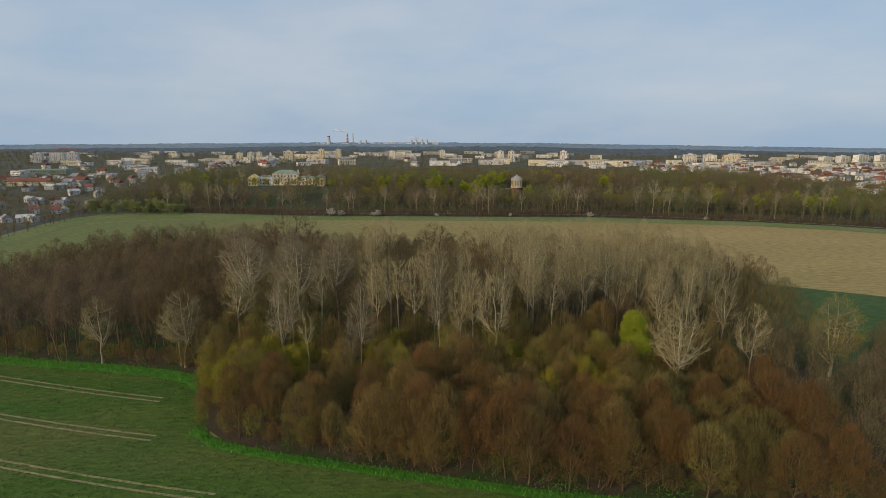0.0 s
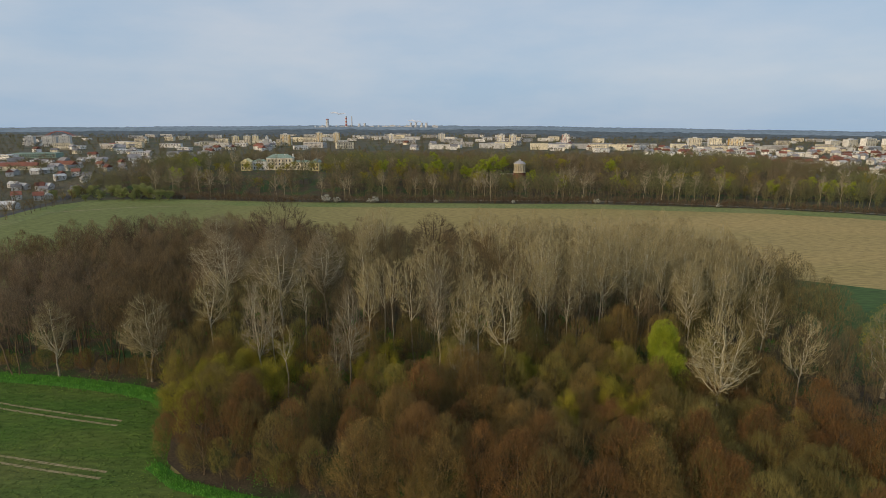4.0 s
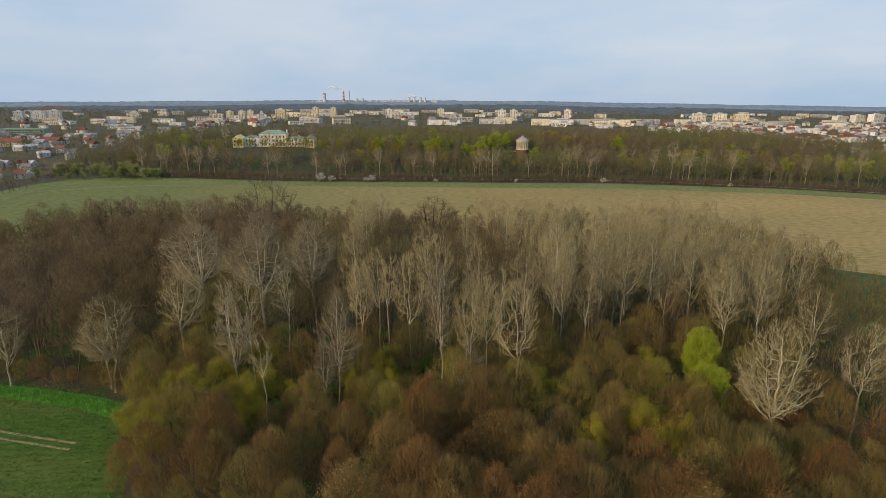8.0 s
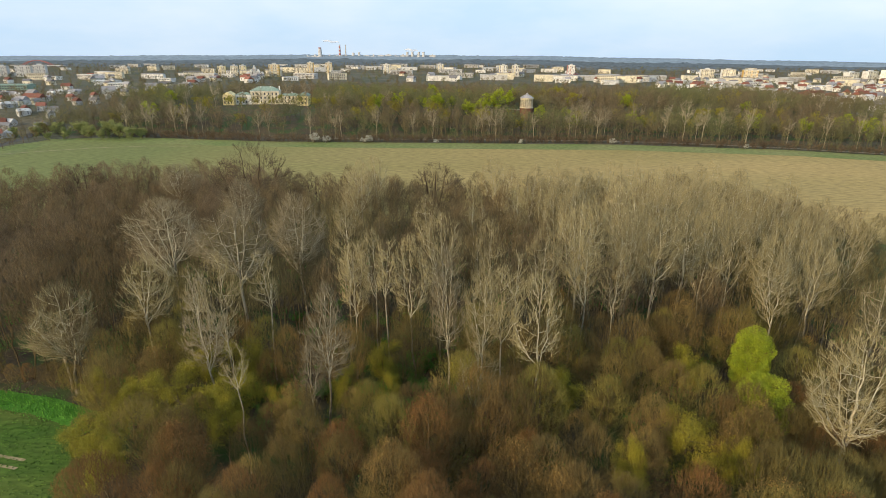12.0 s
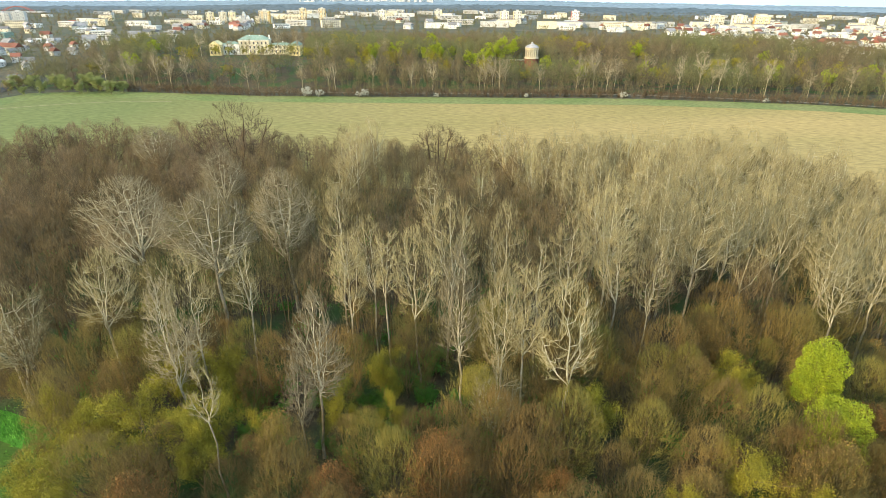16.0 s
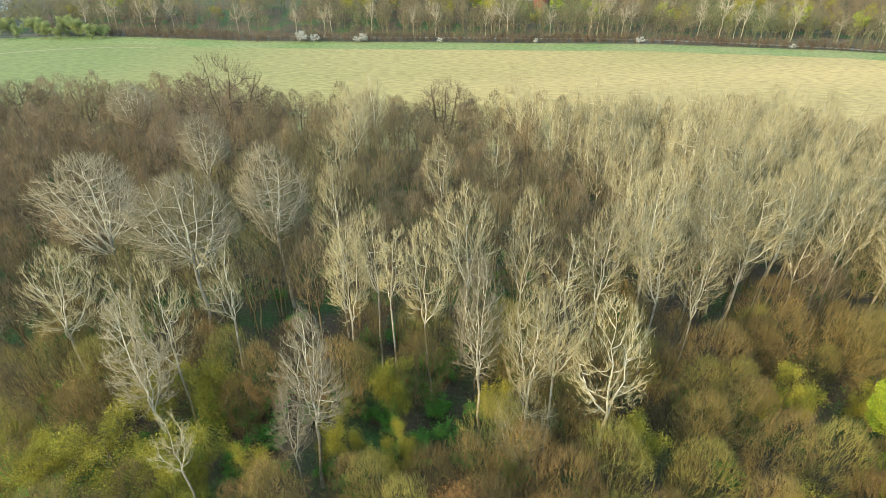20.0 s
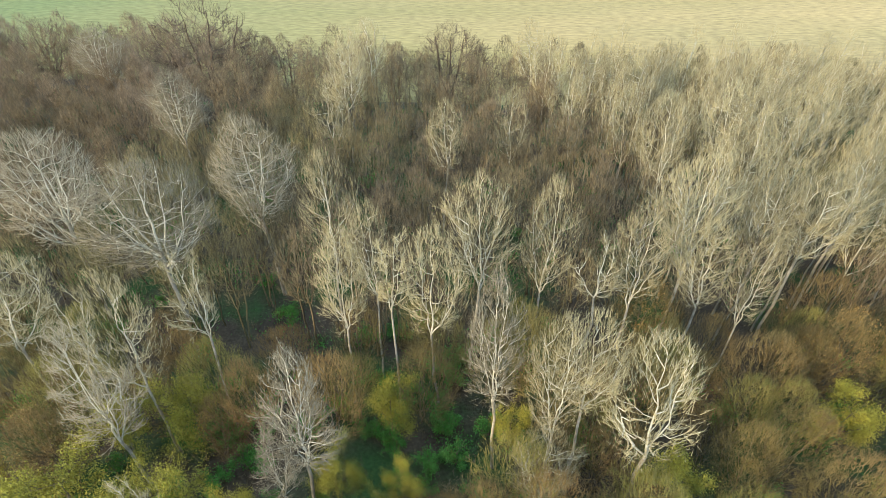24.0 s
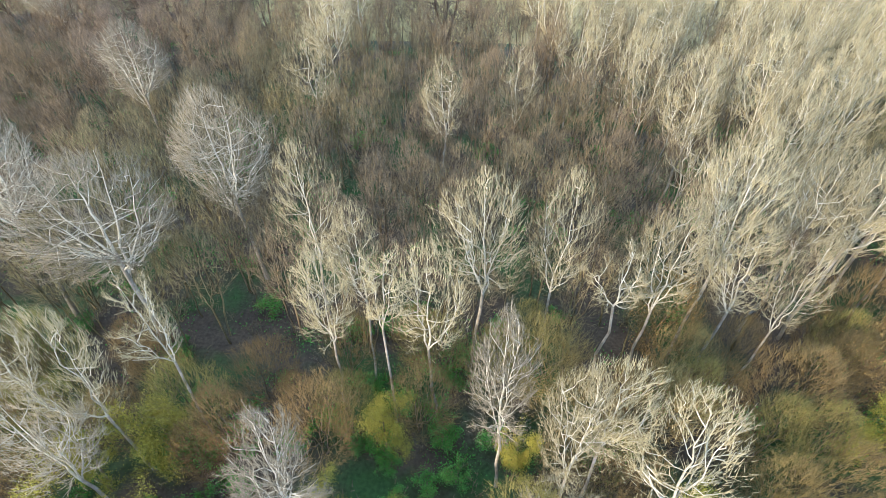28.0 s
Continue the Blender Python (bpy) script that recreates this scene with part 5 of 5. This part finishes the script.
while count < 130:
    x, y = rt.uniform(-760, 1250), rt.uniform(470, 1350)
    if abs(x) > y * 0.88 + 60 or (-290 < x < 300 and y < 1050) or (300 <= x < 560 and y < 760) or (x > 520 and y < 660) or (-300 < x < -100):
        continue
    k, lab = rt.choice(HOUSES + HOUSES[1:3] + HOUSES_GREY[:1])
    settle("house", k, x, y, rt.uniform(-50, 50), lab, "house", "houses in the town")
    count += 1
count = 0
while count < 74:
    x, y = rt.uniform(-560, -300), rt.uniform(350, 800)
    if x > -290 - (y - 350) * 0.16 or x < -(y * 0.8 + 40) or (abs(x + 470) < 40 and abs(y - 620) < 25):
        continue
    k, lab = rt.choice(HOUSES[1:2] + HOUSES_GREY * 3)
    o = settle("house", k, x, y, rt.uniform(-60, 60), lab, "house", "houses beside the field road")
    o.matrix_basis = o.matrix_basis @ Matrix.Diagonal((0.68, 0.68, 0.72, 1))
    count += 1
count = 0
while count < 96:
    x, y = rt.uniform(345, 950), rt.uniform(580, 1100)
    if x > y * 0.86 or x < 350 + max(0, 720 - y) * 0.45:
        continue
    k, lab = rt.choice(HOUSES + HOUSES[:1] + HOUSES[4:])
    settle("house", k, x, y, rt.uniform(-30, 70), lab, "house", "houses in the town")
    count += 1
# low blocks farther off, close together along the streets
DISTANT = [([(nm, me) for nm, me in kit if nm != "glazing"], lab) for kit, lab in SLABS]
for street in range(11):
    x0, y0, turn = rt.uniform(-950, 1150), rt.uniform(1050, 2000), rt.uniform(-20, 20)
    if street < 7:
        x0, y0 = (170, 330, 470, 620, 780, 960, -560)[street], (1150, 1230, 1180, 1290, 1240, 1330, 1330)[street]
    for i in range(6):
        kit, lab = DISTANT[(street + i * 3) % 4]
        settle("apartment_block", kit, x0 + 66 * (i - 3) * math.cos(radians(turn)) + rt.uniform(-22, 22), y0 + 66 * (i - 3) * math.sin(radians(turn)) + rt.uniform(-90, 90), turn + rt.uniform(-25, 25), lab, "apartment block", "low-rise blocks in the town")
settle("long_house", house_kind(44, 11, 4.5, 4, M_CREAM, M_TILE), -478, 640, 12, "long cream building with a red tiled roof", "building", "")
settle("long_house", house_kind(24, 10, 4.5, 4, M_WHITE, M_TILE), -428, 650, -14, "white building with a bright red roof", "building", "")
settle("market_hall", slab_kind("hall", 60, 30, 2, M_COPPER, M_COPPER), -640, 900, 14, "low hall with a turquoise front", "building", "")
ROADSIDE = tree_kind("roadside_tree", grow(230, 10, 3.6, 0.2, 9, 4, 5, 0, thick=0.2, twig=0.06, plain=1), M_BARK_BROWN, M_TWIG_BROWN, "bare brown tree beside the field road", group="roadside trees")
for i in range(26):
    y = 300 + i * 6.5
    plant(ROADSIDE, -268 - (y - 300) * 0.13 + rt.uniform(-3, 3), y + rt.uniform(-2, 2), rt.uniform(0.7, 1.2), rt.uniform(0, 360))
TOWN = [(-300, 480), (-300, 720), (-100, 760), (120, 780), (300, 800), (520, 640), (560, 700), (1500, 1500), (1700, 2300), (-1800, 2300), (-1000, 1000), (-520, 470)]
mass("town_trees", [all_of(grow(220 + i, 11, 4.5, 0.05, 6, 3, 2, 0, thick=0.3, twig=0.28, plain=2)) for i in range(3)],
     [(x, y, rt.uniform(0.6, 1.2), rt.uniform(0, 6.28), rt.randrange(3)) for x, y in scatter(TOWN, 31, 51)], M_PARK, "bare trees among the houses of the town", "trees")
GARDENS = [(-290, 355), (-300, 470), (-330, 600), (-380, 760), (-600, 760), (-420, 480), (-340, 360)]
mass("garden_trees", [all_of(grow(226 + i, 7, 2.8, 0.05, 6, 3, 3, 0, thick=0.12, twig=0.1, plain=2)) for i in range(3)],
     [(x, y, rt.uniform(0.5, 1.3), rt.uniform(0, 6.28), rt.randrange(3)) for x, y in scatter(GARDENS, 9.5, 53)], M_PARK, "bare garden trees and shrubs between small houses", "trees")

# ---- far woods and works on the horizon ----
def far_woods(name, y0, y1, z0, z1, step, mat, seed, label):
    """Wooded country seen edge on: one sheet of uneven tree tops that rises gently to the horizon."""
    r = np.random.default_rng(seed)
    ys = np.geomspace(y0, y1, 44)
    n = 420
    u = np.linspace(-1.25, 1.25, n)
    vs = []
    for y in ys:
        x = u * y + r.uniform(-0.5, 0.5, n) * step
        sink = 1 - 0.75 * np.clip((np.abs(x) / y - 0.15) / 0.6, 0, 1)
        rise = z0 + (z1 - z0) * (y - y0) / (y1 - y0)
        z = rise * sink + r.normal(size=n) * 2.0 + 2.0 * np.sin(x * 0.006 + y * 0.004 + seed)
        vs.append(np.stack([x, np.full(n, y) + r.uniform(-8, 8, n), z if y > ys[0] else np.zeros(n)], 1))
    k = np.arange(n - 1)
    ts = []
    for i in range(len(ys) - 1):
        a = i * n + k
        ts += [np.stack([a, a + 1, a + n + 1], 1), np.stack([a, a + n + 1, a + n], 1)]
    tagged(new(name, tri_mesh(name, np.concatenate(vs), np.concatenate(ts), mat)), label, "woods", kind="stuff")


# Both sheets carry their blue distance haze in the material colour.
far_woods("far_woods", 2080, 2900, 14, 30, 6, M_FAR_MID, 1, "woods beyond the town, greyed with painted haze")
far_woods("far_woods", 2890, 4900, 30, 43, 9, M_FAR, 2, "woods on the horizon, blued with painted haze")


def stack(name, x, y, r0, r1, h, mats, label):
    s = empty(name, x, y, land(x, y))
    n = len(mats)
    for i, m in enumerate(mats):
        ra, rb = r0 + (r1 - r0) * i / n, r0 + (r1 - r0) * (i + 1) / n
        child("band", mesh_of("band", *lathe([(ra, h * i / n), (rb, h * (i + 1) / n)], 16), m), s)
    tagged(s, label, "chimney")


def cooling_tower(x, y, r, h):
    c = empty("cooling_tower", x, y, land(x, y))
    child("shell", mesh_of("shell", *lathe([(r, 0), (r * 0.82, h * 0.3), (r * 0.66, h * 0.6), (r * 0.62, h * 0.8), (r * 0.66, h)], 24), M_CONCRETE), c)
    tagged(c, "pale concrete cooling tower on the horizon", "cooling tower", "cooling towers")


WORKS_Y = 3800
k = WORKS_Y / 4400
stack("factory_chimney", -751 * k, WORKS_Y, 8, 5, 84, (M_REDPAINT, M_CONCRETE) * 4, "red and white banded factory chimney")
stack("factory_chimney", -707 * k, WORKS_Y, 4, 3, 84, (M_GREY,), "slim grey factory chimney")
stack("factory_chimney", -897 * k, WORKS_Y, 14, 9, 66, (M_CONCRETE,) * 9 + (M_ARCH,), "broad pale factory tower with a dull red top")
for x, h in ((-608, 38), (-650, 36), (-250, 38), (-212, 38), (-165, 38), (-130, 38)):
    cooling_tower(x * k, WORKS_Y, 12, h)
for i, x in enumerate(range(-1000, -60, 55)):
    o = new("factory_hall", mesh_of("factory_hall", *joined([box(-20, 20, -12, 12, 0, 12 + 4 * (i * 7 % 3)), box(-4, 4, -6, 6, 12, 20 + 4 * (i % 2))]), M_CONCRETE))
    o.matrix_basis = pose(x * k, WORKS_Y + 30, land(x * k, WORKS_Y))
    tagged(o, "pale factory hall on the horizon", "factory hall", "factory halls")


def arch_bridge(x, y, span, rise):
    b = empty("arch_bridge", x, y, land(x, y))
    n = 24
    for side in (-6, 6):
        B = Branches(1)
        B.tube([(-span / 2 + span * i / n, side, rise * 4 * (i / n) * (1 - i / n)) for i in range(n + 1)], [1.3] * (n + 1), 6)
        child("arch", tri_mesh("arch", *B.wood(), M_ARCH), b, "red steel arch")
    child("deck", mesh_of("deck", *box(-span * 0.75, span * 0.75, -8, 8, 3, 6), M_CONCRETE), b)
    for i in range(1, 12):
        s = i / 12
        child("hanger", mesh_of("hanger", *box(-span / 2 + span * s - 0.3, -span / 2 + span * s + 0.3, -6.2, -5.8, 6, rise * 4 * s * (1 - s)), M_ARCH), b)
    tagged(b, "red steel arch bridge, its red dulled by painted haze", "bridge")


arch_bridge(-1385, 2050, 120, 21)


def smoke_plume(x, y, z, length, seed):
    """A thin drifting plume: a lumpy tapering body of half-clear vapour."""
    r = random.Random(seed)
    B = Branches(seed)
    pts = [(-length * i / 9, 4 * math.sin(i), z + 3 * math.sin(i * 1.3) + i * 1.2) for i in range(10)]
    B.tube(pts, [2 + 5 * math.sin(math.pi * (i + 0.3) / 10) * r.uniform(0.7, 1.2) for i in range(9)] + [0.5], 8)
    o = new("smoke_plume", tri_mesh("smoke_plume", *B.wood(), M_VAPOUR))
    o.matrix_basis = pose(x, y, 0)
    tagged(o, "thin white smoke drifting from the factory chimney", "smoke", kind="stuff")


smoke_plume(-751 * k, WORKS_Y, 120, 110, 3)
smoke_plume(-170 * k, WORKS_Y, 72, 90, 5)
